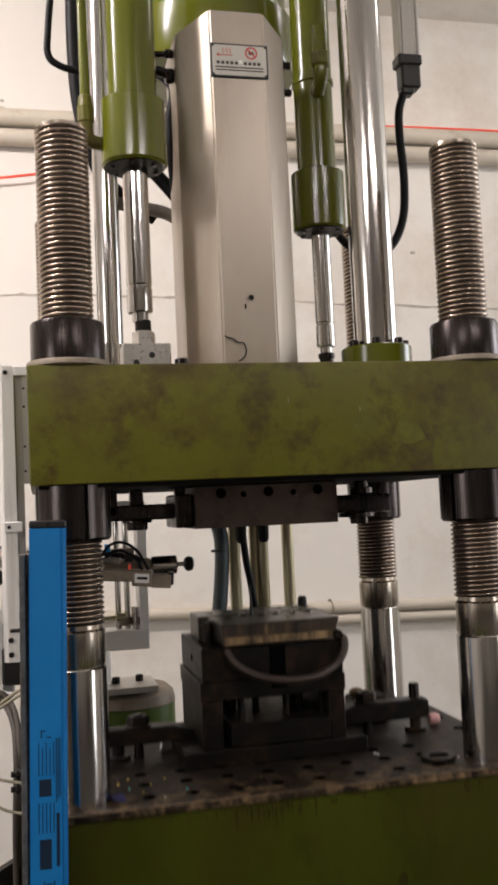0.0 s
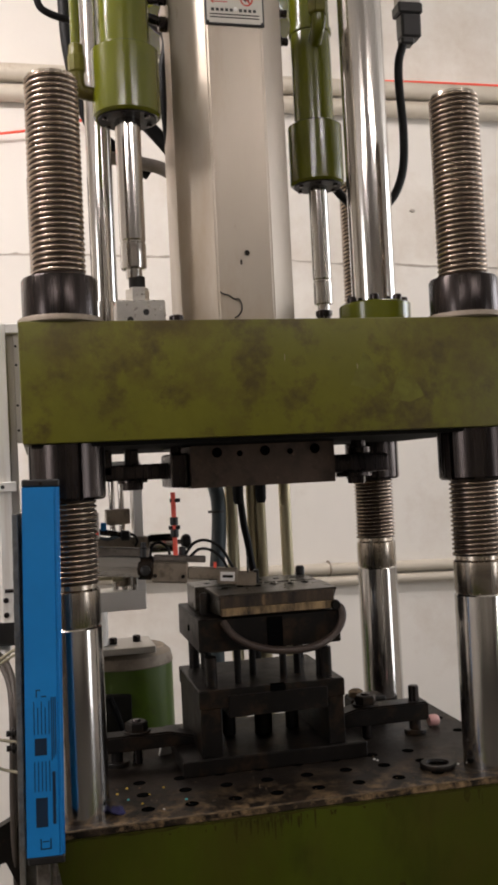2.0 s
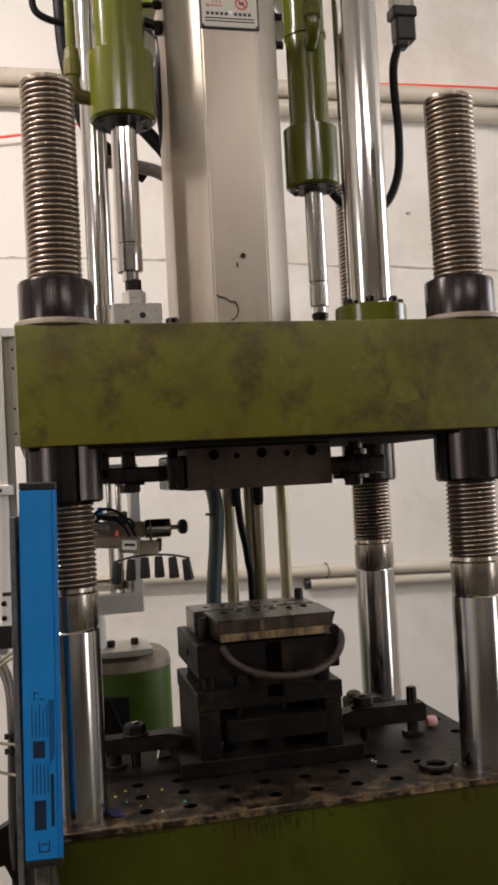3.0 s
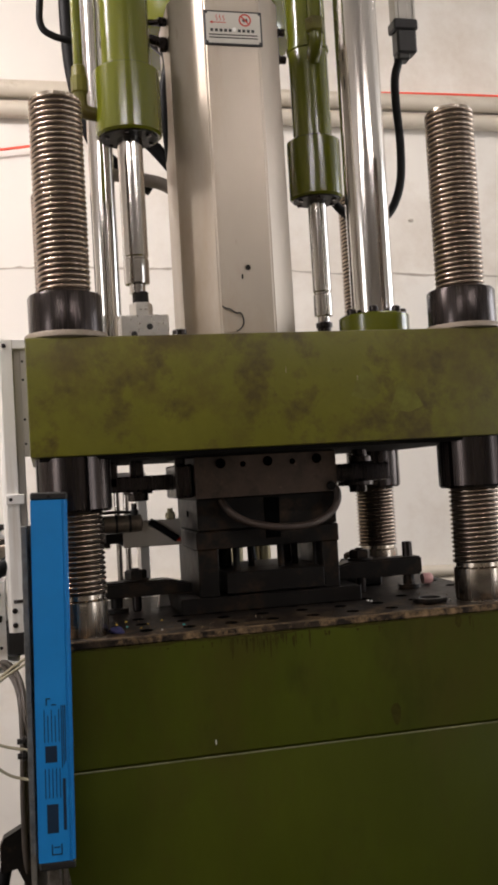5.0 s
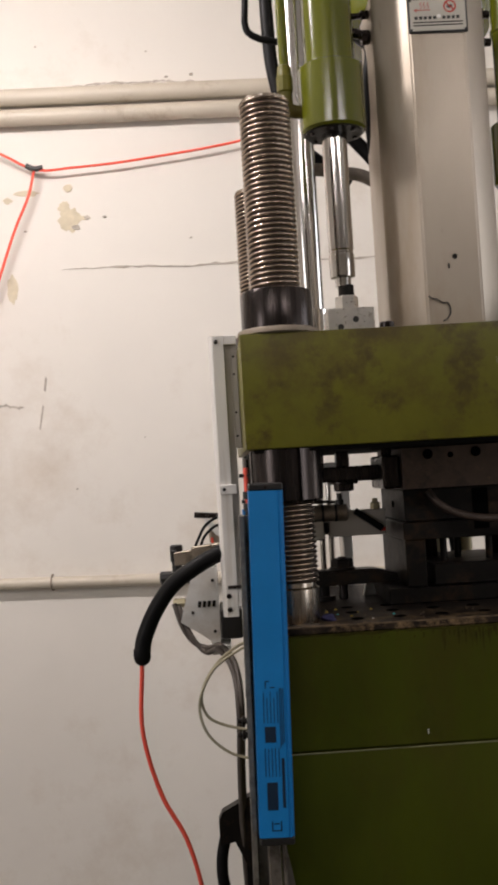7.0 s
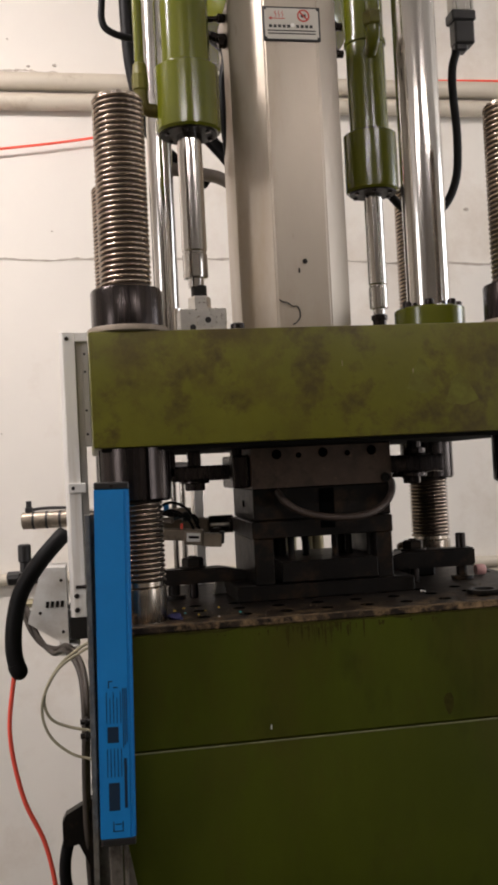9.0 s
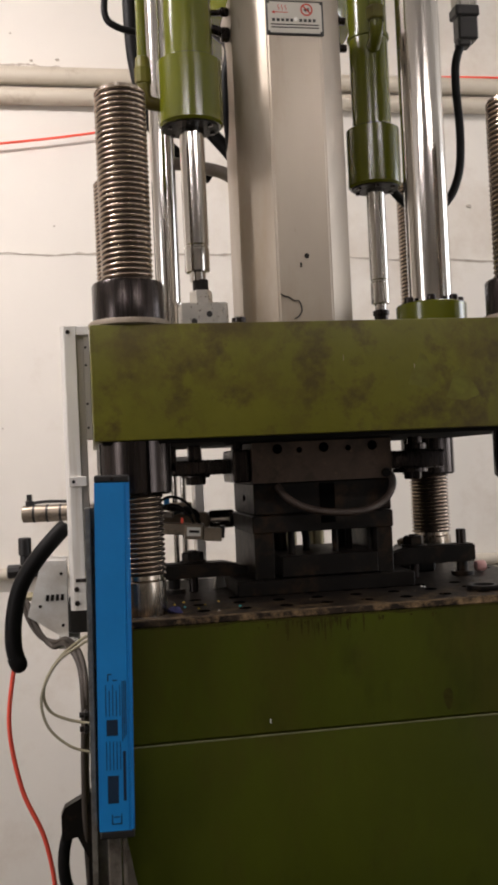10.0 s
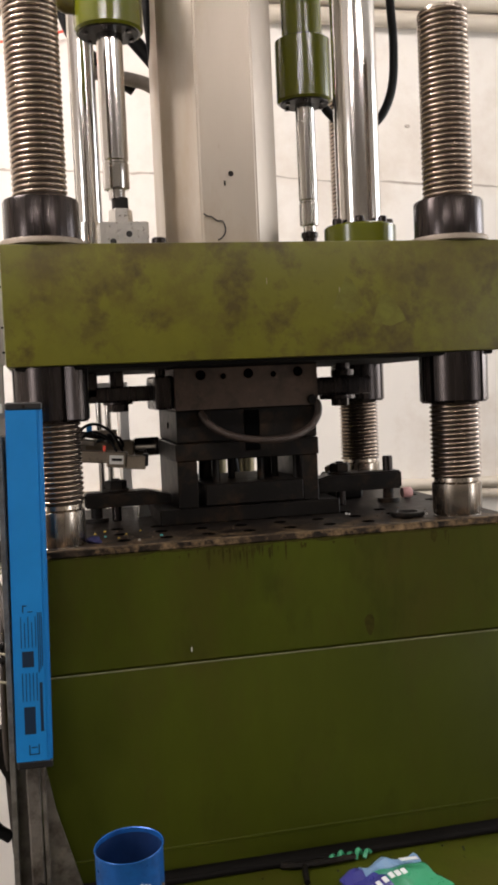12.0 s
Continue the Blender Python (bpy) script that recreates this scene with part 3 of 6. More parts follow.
# ---- lower mould on the table; z = 0 is the table's top ----
MX0, MX1, MY0, MY1 = 0.2025, 0.4450, 0.110, 0.33
MOULD_AT = T_OPEN


def build_mould_frame():
    """Fixed lower half: foot plate, legs, support plate, guide pillars."""
    m = thing("lower_mould", pose(0, 0, MOULD_AT), "dark oily steel lower mould half standing on the press table", "mould")
    solid("foot_plate", DARKSTEEL, m, lambda bm: box(bm, MX0 - 0.035, MX1 + 0.035, MY0 - 0.006, MY1 + 0.01, 0.0, 0.026, 0.002))
    for x0, x1 in ((MX0 - 0.002, MX0 + 0.032), (MX1 - 0.028, MX1)):
        solid("leg", DARKSTEEL, m, lambda bm: box(bm, x0, x1, MY0 + 0.001, MY1, 0.026, 0.1045, 0.0015))
    solid("support_plate", DARKSTEEL, m, lambda bm: box(bm, MX0 - 0.004, MX1 + 0.002, MY0 - 0.001, MY1 + 0.002, 0.1045, 0.1345, 0.0018))
    solid("notch", HOLE, m, lambda bm: box(bm, 0.318, 0.344, MY0 - 0.0022, MY0 + 0.01, 0.118, 0.135, 0.001), "dark slot in the support plate")
    for x, y in ((MX0 + 0.022, MY0 + 0.022), (MX1 - 0.022, MY0 + 0.022), (MX0 + 0.022, MY1 - 0.022), (MX1 - 0.022, MY1 - 0.022)):
        solid("guide_pillar", DARKSTEEL, m, lambda bm: rod(bm, 0.0095, 0.13, 0.186, x, y, 20))
    for x in (0.27, 0.385):
        solid("support_pillar", DARKSTEEL, m, lambda bm: rod(bm, 0.012, 0.026, 0.105, x, 0.235, 20))
    return m


MOULD = build_mould_frame()


def build_cavity():
    """Upper part of the lower mould, which the ejectors lift; drawn in the table's space as well."""
    c = thing("cavity_block", pose(0, 0, MOULD_AT), "dark steel cavity block with oiled plates and a rusted front edge", "mould")

    solid("block", DARKSTEEL, c, lambda bm: box(bm, MX0, MX1, MY0, MY1, 0.1355, 0.190, 0.002))
    solid("front_groove", HOLE, c, lambda bm: box(bm, 0.318, 0.344, MY0 - 0.0022, MY0 + 0.01, 0.1375, 0.186, 0.001), "dark vertical groove")
    solid("side_hole", HOLE, c, lambda bm: lathe(bm, [(0.006, -0.001), (0.0055, 0.0), (0.004, 0.003)], (MX0 - 0.0004, 0.21, 0.163), "x", 16), "round hole in the block's side")

    def front_plate(bm):
        # top plate with an overhanging sloped front edge
        pts = ((0.232, 0.205, 0.231), (0.44, 0.205, 0.231), (0.441, 0.106, 0.228), (0.238, 0.106, 0.228))
        low = ((0.232, 0.205, 0.193), (0.44, 0.205, 0.193), (0.430, 0.110, 0.193), (0.240, 0.110, 0.193))
        a, b = [bm.verts.new(p) for p in pts], [bm.verts.new(p) for p in low]
        bm.faces.new(a)
        bm.faces.new(list(reversed(b)))
        for i in range(4):
            bm.faces.new((a[i], b[i], b[(i + 1) % 4], a[(i + 1) % 4]))
        bmesh.ops.bevel(bm, geom=bm.edges[:], offset=0.0012, segments=1, affect="EDGES")
    solid("front_plate", PLATETOP, c, front_plate, "oiled top plate with round bores")
    solid("front_edge", DARKLIP, c, lambda bm: box(bm, 0.2395, 0.4345, 0.1035, 0.1085, 0.2065, 0.2255, 0.0012), "dark rust-streaked upper edge")
    solid("front_lip", LIPSTREAK, c, lambda bm: box(bm, 0.2405, 0.4325, 0.1025, 0.1085, 0.1935, 0.2065, 0.0012), "rusty yellow-brown lower lip")
    solid("rear_plate", PLATETOP, c, lambda bm: box(bm, 0.216, 0.436, 0.212, 0.300, 0.190, 0.2315, 0.0015), "rear oiled top plate")
    solid("gap_strip", BLACK, c, lambda bm: box(bm, 0.236, 0.437, 0.2052, 0.2118, 0.19, 0.2285))
    for k in range(6):
        for hx, hy in ((0.262 + 0.029 * k, 0.172 + 0.01 * (k % 2)), (0.245 + 0.032 * k, 0.255)):
            solid("bore", HOLE, c, lambda bm: lathe(bm, [(0.0062, 0.0), (0.0055, 0.0008), (0.001, 0.0006)], (hx, hy, 0.2312), n=14), "dark round bore")
    for k in range(5):
        solid("stud", ALU_BRIGHT, c, lambda bm: lathe(bm, [(0.0016, 0.0), (0.0015, 0.003), (0.0005, 0.0035)], (0.29 + 0.024 * k, 0.2085, 0.2285), n=8), "small bright stud")
    for x, y, h in ((0.226, 0.175, 0.226), (0.429, 0.29, 0.248)):
        solid("guide_post", DARKSTEEL, c, lambda bm: lathe(bm, [(0.0085, 0.19), (0.0085, h - 0.004), (0.006, h)], (x, y, 0), n=18), "dark locating pin")
    for x, y in ((0.222, 0.15), (0.272, 0.145), (0.31, 0.2), (0.352, 0.15), (0.385, 0.18), (0.415, 0.145), (0.438, 0.2), (0.24, 0.29), (0.42, 0.3)):
        solid("ejector_pin", DARKSTEEL, c, lambda bm: rod(bm, 0.0062, 0.045, 0.137, x, y, 14, 0.001))
    solid("ejector_plate", DARKSTEEL, c, lambda bm: box(bm, 0.246, 0.416, MY0 - 0.004, MY1 - 0.02, 0.0285, 0.064, 0.0015), "ejector plate below the block")
    solid("ejector_stem", DARKSTEEL, c, lambda bm: rod(bm, 0.016, -0.06, 0.03, 0.33, 0.225, 20))

    def hose(bm):
        z = 0.181
        tube(bm, [(0.243, 0.106, z + 0.004), (0.256, 0.092, z - 0.016), (0.285, 0.082, z - 0.034), (0.33, 0.073, z - 0.044), (0.385, 0.076, z - 0.044), (0.425, 0.090, z - 0.030), (0.443, 0.096, z - 0.010), (0.446, 0.102, z + 0.01), (0.436, 0.108, z + 0.018)], 0.0062, 12, 10)
    solid("heater_cable", HEATERHOSE, c, hose, "browned heater cable looping across the front")
    solid("cable_gland", DARKSTEEL, c, lambda bm: lathe(bm, [(0.007, -0.004), (0.0085, 0.0), (0.0085, 0.01), (0.006, 0.012)], (0.4355, 0.1, 0.199), "y", 12))
    return c


CAVITY = build_cavity()


def build_table_clamp(name, x_bolt, x_heel, x_toe, y, label, top=0.053):
    """Strap clamp with stud, broad nut and heel support holding the mould on the table."""
    t = thing(name, pose(0, 0, MOULD_AT), label, "clamp", "clamps on the table")
    side = 1 if x_heel < x_toe else -1

    def bar(bm):
        # the toe end slopes down to the foot plate
        out = [(x_heel, 0.026), (x_toe, 0.027), (x_toe, top - 0.012), (x_toe - side * 0.045, top), (x_heel, top)]
        lo = [bm.verts.new((px, y - 0.02, pz)) for px, pz in out]
        hi = [bm.verts.new((px, y + 0.02, pz)) for px, pz in out]
        bm.faces.new(lo)
        bm.faces.new(list(reversed(hi)))
        for i in range(5):
            bm.faces.new((lo[i], hi[i], hi[(i + 1) % 5], lo[(i + 1) % 5]))
        bmesh.ops.bevel(bm, geom=bm.edges[:], offset=0.003, segments=2, affect="EDGES")
    solid("strap", DARKSTEEL, t, bar)
    xh = x_heel + 0.02 * side
    solid("heel_block", DARKSTEEL, t, lambda bm: rod(bm, 0.0105, 0.0, 0.027, xh, y, 16))
    solid("washer", DARKSTEEL, t, lambda bm: rod(bm, 0.0205, 0.0, 0.008, xh, y, 20, 0.001))
    solid("stud", BLACKNUT, t, lambda bm: rod(bm, 0.0085, 0.0, top + 0.022, x_bolt, y, 14))
    solid("nut", DARKSTEEL, t, lambda bm: lathe(bm, [(0.0185, top + 0.003), (0.0195, top + 0.005), (0.0195, top + 0.0165), (0.017, top + 0.019)], (x_bolt, y, 0), n=6), smooth=0)
    solid("nut_washer", DARKSTEEL, t, lambda bm: rod(bm, 0.0235, top, top + 0.0035, x_bolt, y, 24, 0.001))
    return t


CLAMPS = [
    build_table_clamp("table_clamp", 0.105, 0.05, 0.205, 0.215, "dark steel strap clamp holding the mould down"),
    build_table_clamp("table_clamp", 0.515, 0.628, 0.447, 0.205, "dark steel strap clamp with a tall stud at its heel", 0.059),
]
solid("tall_stud", BLACKNUT, CLAMPS[1], lambda bm: rod(bm, 0.0095, 0.008, 0.086, 0.608, 0.205, 16), "tall heel stud")
CAP = thing("plastic_cap", pose(0, 0, MOULD_AT), "small pink plastic cap lying beside the clamp", "cap")
solid("shell", PINK, CAP, lambda bm: lathe(bm, [(0.0095, -0.009), (0.0105, -0.004), (0.0105, 0.006), (0.008, 0.010), (0.003, 0.011)], (0.655, 0.232, 0.0112), "x", 18))
RAG = thing("rusty_spacer", pose(0, 0, MOULD_AT), "rusty steel spacer with a worn orange edge", "spacer")
solid("block", DARKSTEEL, RAG, lambda bm: box(bm, 0.515, 0.585, 0.28, 0.33, 0.0, 0.052, 0.004))
solid("ring", RUSTLIP, RAG, lambda bm: lathe(bm, [(0.012, 0.052), (0.014, 0.054), (0.014, 0.062), (0.008, 0.066)], (0.53, 0.3, 0), n=16))
HOOK = thing("cable_stub", pose(0, 0, MOULD_AT), "short dark cable loop behind the mould", "cable")
solid("loop", RUBBER, HOOK, lambda bm: tube(bm, [(0.452, 0.28, 0.135), (0.462, 0.285, 0.128), (0.470, 0.285, 0.105), (0.470, 0.285, 0.075), (0.464, 0.285, 0.05)], 0.0042, 8))
TRAVELS = [MOULD, *CLAMPS, CAP, RAG, HOOK]


# ---- clamps under the platen ----
def build_platen_clamp():
    """Strap clamp beside the upper die: strap, heel and toe blocks, bolt with washer."""
    t = thing("platen_clamp", pose(0, 0, 0), "black steel strap clamp bolted under the platen", "clamp", "clamps under the platen")
    solid("strap", BLACKNUT, t, lambda bm: box(bm, 0.062, 0.19, 0.2, 0.235, 1.541, 1.568, bevel=0.003))
    solid("toe_block", BLACKNUT, t, lambda bm: box(bm, 0.171, 0.2005, 0.118, 0.24, 1.526, 1.582, bevel=0.003))
    solid("toe_screw", BLACKNUT, t, lambda bm: lathe(bm, [(0.007, 1.582), (0.009, 1.584), (0.009, 1.5942)], (0.183, 0.14, 0), n=10))
    solid("spacer", BLACKNUT, t, lambda bm: box(bm, 0.105, 0.128, 0.205, 0.23, 1.567, 1.5942, bevel=0.002))
    solid("heel_block", BLACKNUT, t, lambda bm: box(bm, 0.058, 0.082, 0.2, 0.235, 1.55, 1.5942, bevel=0.002))
    solid("bolt_head", BLACKNUT, t, lambda bm: lathe(bm, [(0.016, 1.524), (0.018, 1.526), (0.018, 1.5375)], (0.117, 0.217, 0), n=6), smooth=0)
    solid("washer", BLACKNUT, t, lambda bm: rod(bm, 0.026, 1.5365, 1.5415, 0.117, 0.217, 20, 0.001))
    return t


def build_platen_clamp_thick():
    """Shorter, thicker strap clamp on the other side of the die."""
    t = thing("platen_clamp", pose(0, 0, 0), "short thick black strap clamp bolted under the platen", "clamp", "clamps under the platen")
    solid("strap", BLACKNUT, t, lambda bm: box(bm, 0.447, 0.582, 0.196, 0.24, 1.536, 1.5695, bevel=0.006, segs=2))
    solid("bolt", BLACKNUT, t, lambda bm: lathe(bm, [(0.019, 1.5695), (0.021, 1.572), (0.021, 1.581), (0.0135, 1.583), (0.0135, 1.5942)], (0.531, 0.218, 0), n=20))
    solid("under_washer", BLACKNUT, t, lambda bm: rod(bm, 0.033, 1.5285, 1.5365, 0.52, 0.218, 24, 0.001))
    solid("bolt_head", BLACKNUT, t, lambda bm: lathe(bm, [(0.015, 1.516), (0.017, 1.518), (0.017, 1.5295)], (0.525, 0.218, 0), n=6), smooth=0)
    solid("toe_pad", BLACKNUT, t, lambda bm: box(bm, 0.447, 0.468, 0.2, 0.236, 1.528, 1.5365, bevel=0.001))
    return t


build_platen_clamp()
build_platen_clamp_thick()


# ---- moulded rubber strip that the gripper lifts out ----
def build_strip():
    s = thing("rubber_moulding", pose(0.3235, 0.25, 1.37), "black moulded rubber strip of six tapered pieces on a runner", "rubber part")
    solid("runner", RUBBERPART, s, lambda bm: tube(bm, [(-0.066, 0, -0.0095), (-0.036, 0, -0.0025), (0, 0, 0.0), (0.036, 0, -0.0025), (0.066, 0, -0.0095)], 0.0018, 8))
    solid("sprue", RUBBERPART, s, lambda bm: lathe(bm, [(0.003, -0.002), (0.0025, 0.02), (0.0014, 0.06)], n=10))
    for k in range(6):
        x = -0.059 + 0.0236 * k
        solid("tapered_piece", RUBBERPART, s, lambda bm: lathe(bm, [(0.0062, 0.0), (0.0072, -0.003), (0.009, -0.034), (0.0082, -0.0365)], n=18), at=pose(x, 0, -x * x / 0.46 - 0.003, 0, math.degrees(x / 0.38) * -0.7, 0))
    return s


STRIP = build_strip()


# ---- above the platen ----
PT = 1.7748


def build_duct():
    d = thing("machine_guard", pose(0, 0, 0), "tall dull aluminium machine guard standing on the platen", "machine guard")
    o = [(0.2545, 0.07), (0.3475, 0.07), (0.394, 0.116), (0.394, 0.24), (0.203, 0.24), (0.203, 0.125)]

    def shell(bm):
        cut = [2.395, 2.395, 2.375, 2.375, 2.375, 2.375]
        lo = [bm.verts.new((x, y, PT)) for x, y in o]
        hi = [bm.verts.new((x, y, z)) for (x, y), z in zip(o, cut)]
        for i in range(6):
            bm.faces.new((lo[i], lo[(i + 1) % 6], hi[(i + 1) % 6], hi[i]))
        bm.faces.new(list(reversed(lo)))
        bm.faces.new(hi)
        bmesh.ops.bevel(bm, geom=[e for e in bm.edges if abs(e.verts[0].co.z - e.verts[1].co.z) > 0.2], offset=0.0025, segments=2, affect="EDGES")
    solid("shell", GUARD, d, shell, smooth=20)
    solid("rivet", DARKSTEEL, d, lambda bm: lathe(bm, [(0.0045, -0.002), (0.003, 0.0), (0.001, 0.002)], (0.3046, 0.0692, 1.9028), "y", 12), "dark torn rivet hole")
    solid("dent", DARKSTEEL, d, lambda bm: box(bm, 0.293, 0.296, 0.0688, 0.0702, 1.884, 1.892, 0.0005), "small scratch")
    solid("wire_scrap", BLACK, d, lambda bm: tube(bm, [(0.257, 0.068, 1.8392), (0.263, 0.067, 1.835), (0.27, 0.066, 1.8335), (0.279, 0.066, 1.827), (0.287, 0.0665, 1.827), (0.2915, 0.067, 1.818), (0.291, 0.067, 1.808), (0.285, 0.068, 1.800), (0.279, 0.069, 1.797)], 0.0011, 6), "black wire scrap curling on the guard")
    solid("gusset", GUARD, d, lambda bm: box(bm, 0.2555, 0.3465, 0.0695, 0.0705, PT, PT + 0.02))
    s = thing("warning_sign", pose(0, 0, 0), "cream warning plate with red pictograms and black border", "sign")
    x0, x1, z0, z1, y = 0.2534, 0.3527, 2.2785, 2.337, 0.0665
    solid("border", BLACK, s, lambda bm: box(bm, x0, x1, y, y + 0.0035, z0, z1, 0.0006), "black border plate")
    solid("face", SIGNWHITE, s, lambda bm: box(bm, x0 + 0.003, x1 - 0.003, y - 0.0006, y + 0.001, z0 + 0.003, z1 - 0.003, 0.0003))
    def ring(bm):
        lathe(bm, [(0.0108, -0.0006), (0.0108, -0.0009), (0.0082, -0.0009), (0.0082, -0.0006)], (0.3235, y - 0.0002, 2.3215), "y", 28, cap=False)
    solid("prohibition_ring", SIGNRED, s, ring, "red prohibition ring")
    solid("prohibition_slash", SIGNRED, s, lambda bm: box(bm, -0.009, 0.009, -0.0004, 0.0004, -0.0011, 0.0011), at=pose(0.3235, y - 0.001, 2.3215, 0, 45, 0))
    solid("pictogram", SIGNINK, s, lambda bm: prism(bm, [(-0.005, -0.001), (-0.001, -0.004), (0.001, 0.0), (0.005, -0.004), (0.004, 0.003), (0.0, 0.002), (-0.003, 0.004)], 0, 0.0005), at=pose(0.3235, y - 0.0006, 2.3215, 90, 0, 0))
    solid("arrow_line", SIGNRED, s, lambda bm: box(bm, 0.267, 0.291, y - 0.001, y, 2.3155, 2.3168))
    solid("arrow_head", SIGNRED, s, lambda bm: prism(bm, [(0.0, -0.003), (0.0, 0.003), (-0.005, 0.0)], 0, 0.0005), at=pose(0.268, y - 0.0006, 2.3162, 90, 0, 0))
    for k in range(3):
        solid("heat_wave", SIGNRED, s, lambda bm: tube(bm, [(0.2745 + 0.006 * k, y - 0.0006, 2.319), (0.2765 + 0.006 * k, y - 0.0006, 2.322), (0.274 + 0.006 * k, y - 0.0006, 2.326), (0.276 + 0.006 * k, y - 0.0006, 2.329)], 0.0006, 5))
    for k in range(10):
        if k in (5,):
            continue
        w = 0.0052
        solid("text_bar", SIGNINK, s, lambda bm: box(bm, 0.2635 + 0.0078 * k, 0.2635 + 0.0078 * k + w, y - 0.0009, y - 0.0005, 2.3005, 2.3055))
    for z in (2.2945, 2.2895):
        solid("text_bar", DARKSTEEL, s, lambda bm: box(bm, 0.261, 0.344, y - 0.0009, y - 0.0005, z, z + 0.0018))
    solid("rivet", ALU_BRIGHT, s, lambda bm: lathe(bm, [(0.0035, 0.0), (0.003, -0.0015), (0.001, -0.002)], (0.3045, y - 0.0006, 2.305), "y", 12))
    for x in (x0 + 0.0045, x1 - 0.0045):
        for z in (z0 + 0.0045, z1 - 0.0045):
            solid("corner_pin", BLACK, s, lambda bm: lathe(bm, [(0.0022, 0.0), (0.0016, -0.001)], (x, y - 0.0005, z), "y", 10))


build_duct()


def build_cylinder(name, x, y, z_low, z_sh, r_low, r_up, r_rod, z_foot, label):
    """Hydraulic cylinder with its piston rod reaching down to the platen."""
    c = thing(name, pose(x, y, 0), label, "hydraulic cylinder", "hydraulic cylinders")
    solid("barrel", GREEN_GLOSS, c, lambda bm: lathe(bm, [(r_up, z_sh - 0.002), (r_up, 3.05)], n=48))
    solid("gland", GREEN_GLOSS, c, lambda bm: lathe(bm, [(r_low - 0.004, z_low), (r_low, z_low + 0.004), (r_low, z_sh - 0.003), (r_low - 0.004, z_sh), (r_up, z_sh)], n=48))
    solid("seal_ring", DARKSTEEL, c, lambda bm: lathe(bm, [(r_rod + 0.001, z_low - 0.002), (r_low * 0.86, z_low - 0.002), (r_low * 0.88, z_low + 0.002)], n=40), "dark gland face")
    for k in range(6):
        a = math.pi / 3 * k + 0.3
        solid("gland_bolt", BLACKNUT, c, lambda bm: lathe(bm, [(0.0042, z_low - 0.006), (0.0045, z_low - 0.005), (0.0045, z_low)], (r_low * 0.72 * math.cos(a), r_low * 0.72 * math.sin(a), 0), n=8))
    solid("piston_rod", CHROME, c, lambda bm: lathe(bm, [(r_rod, z_low), (r_rod, z_foot + 0.062), (r_rod - 0.0015, z_foot + 0.06), (r_rod - 0.0015, z_foot + 0.057), (r_rod, z_foot + 0.055), (r_rod, z_foot + 0.018), (r_rod * 0.95, z_foot + 0.015), (r_rod * 0.64, z_foot + 0.014), (r_rod * 0.62, z_foot)], n=36), "chromed piston rod")
    return c


C1 = build_cylinder("lift_cylinder", 0.125, 0.12, 2.135, 2.248, 0.0555, 0.0425, 0.0212, 1.872, "glossy olive-green hydraulic cylinder with a chrome rod")
C2 = build_cylinder("lift_cylinder", 0.489, 0.25, 2.072, 2.185, 0.0505, 0.037, 0.0174, 1.835, "glossy dark green hydraulic cylinder with a slim chrome rod")
solid("collar_ring", GREEN_GLOSS, C2, lambda bm: lathe(bm, [(0.037, 2.355), (0.040, 2.357), (0.040, 2.364), (0.037, 2.366)], n=40))
solid("port_elbow", GREEN_GLOSS, C2, lambda bm: tube(bm, [(-0.002, -0.036, 2.33), (-0.004, -0.062, 2.345), (-0.004, -0.066, 2.385), (-0.004, -0.066, 2.44)], 0.013, 12), "green painted port elbow")
solid("elbow_nut", GREEN, C2, lambda bm: lathe(bm, [(0.016, 2.365), (0.018, 2.368), (0.018, 2.388), (0.016, 2.391)], (-0.004, -0.066, 0), n=6), smooth=0)
# the rod end, hexagon and foot block on the platen
F1 = thing("rod_foot", pose(0.125, 0.12, 0), "bright aluminium foot block with a hexagon coupling", "rod coupling")
solid("block", FOOTMETAL, F1, lambda bm: box(bm, -0.034, 0.046, -0.025, 0.025, PT, 1.832, 0.002))
solid("hexagon", FOOTMETAL, F1, lambda bm: lathe(bm, [(0.018, 1.832), (0.0195, 1.834), (0.0195, 1.852), (0.018, 1.855)], (0.004, 0, 0), n=6), smooth=0)
solid("neck", DARKSTEEL, F1, lambda bm: rod(bm, 0.0135, 1.853, 1.874, 0.004, 0, 20, 0.001), "dark threaded neck")
for x, z in ((0.014, 1.812), (-0.012, 1.8)):
    solid("screw_hole", BLACK, F1, lambda bm: lathe(bm, [(0.0052, 0.0), (0.004, 0.001), (0.003, 0.004)], (x, -0.0256, z), "y", 14))
F2 = thing("rod_foot", pose(0.489, 0.25, 0), "dark steel rod end screwed into the platen", "rod coupling")
solid("stub", BLACKNUT, F2, lambda bm: lathe(bm, [(0.013, PT), (0.013, 1.827), (0.0155, 1.829), (0.0155, 1.837), (0.012, 1.839)], n=24))


def build_ram():
    r = thing("guide_ram", pose(0.551, 0.15, 0), "large chrome guide ram bolted to the platen by a green flange", "ram")
    solid("ram", CHROME, r, lambda bm: lathe(bm, [(0.0388, PT + 0.02), (0.0388, 3.05)], n=56), "mirror-bright chrome ram")
    solid("flange", GREEN_GLOSS, r, lambda bm: lathe(bm, [(0.06, PT), (0.0628, PT + 0.002), (0.0628, 1.828), (0.060, 1.8305), (0.039, 1.8305)], n=48), "green painted flange")
    for a in (200, 250, 300, 345, 40, 110):
        solid("flange_bolt", BLACKNUT, r, lambda bm: lathe(bm, [(0.0078, 1.8305), (0.0082, 1.832), (0.0082, 1.8395), (0.007, 1.841)], (0.0508 * math.cos(radians(a)), 0.0508 * math.sin(radians(a)), 0), n=14), "black socket bolt")
    return r


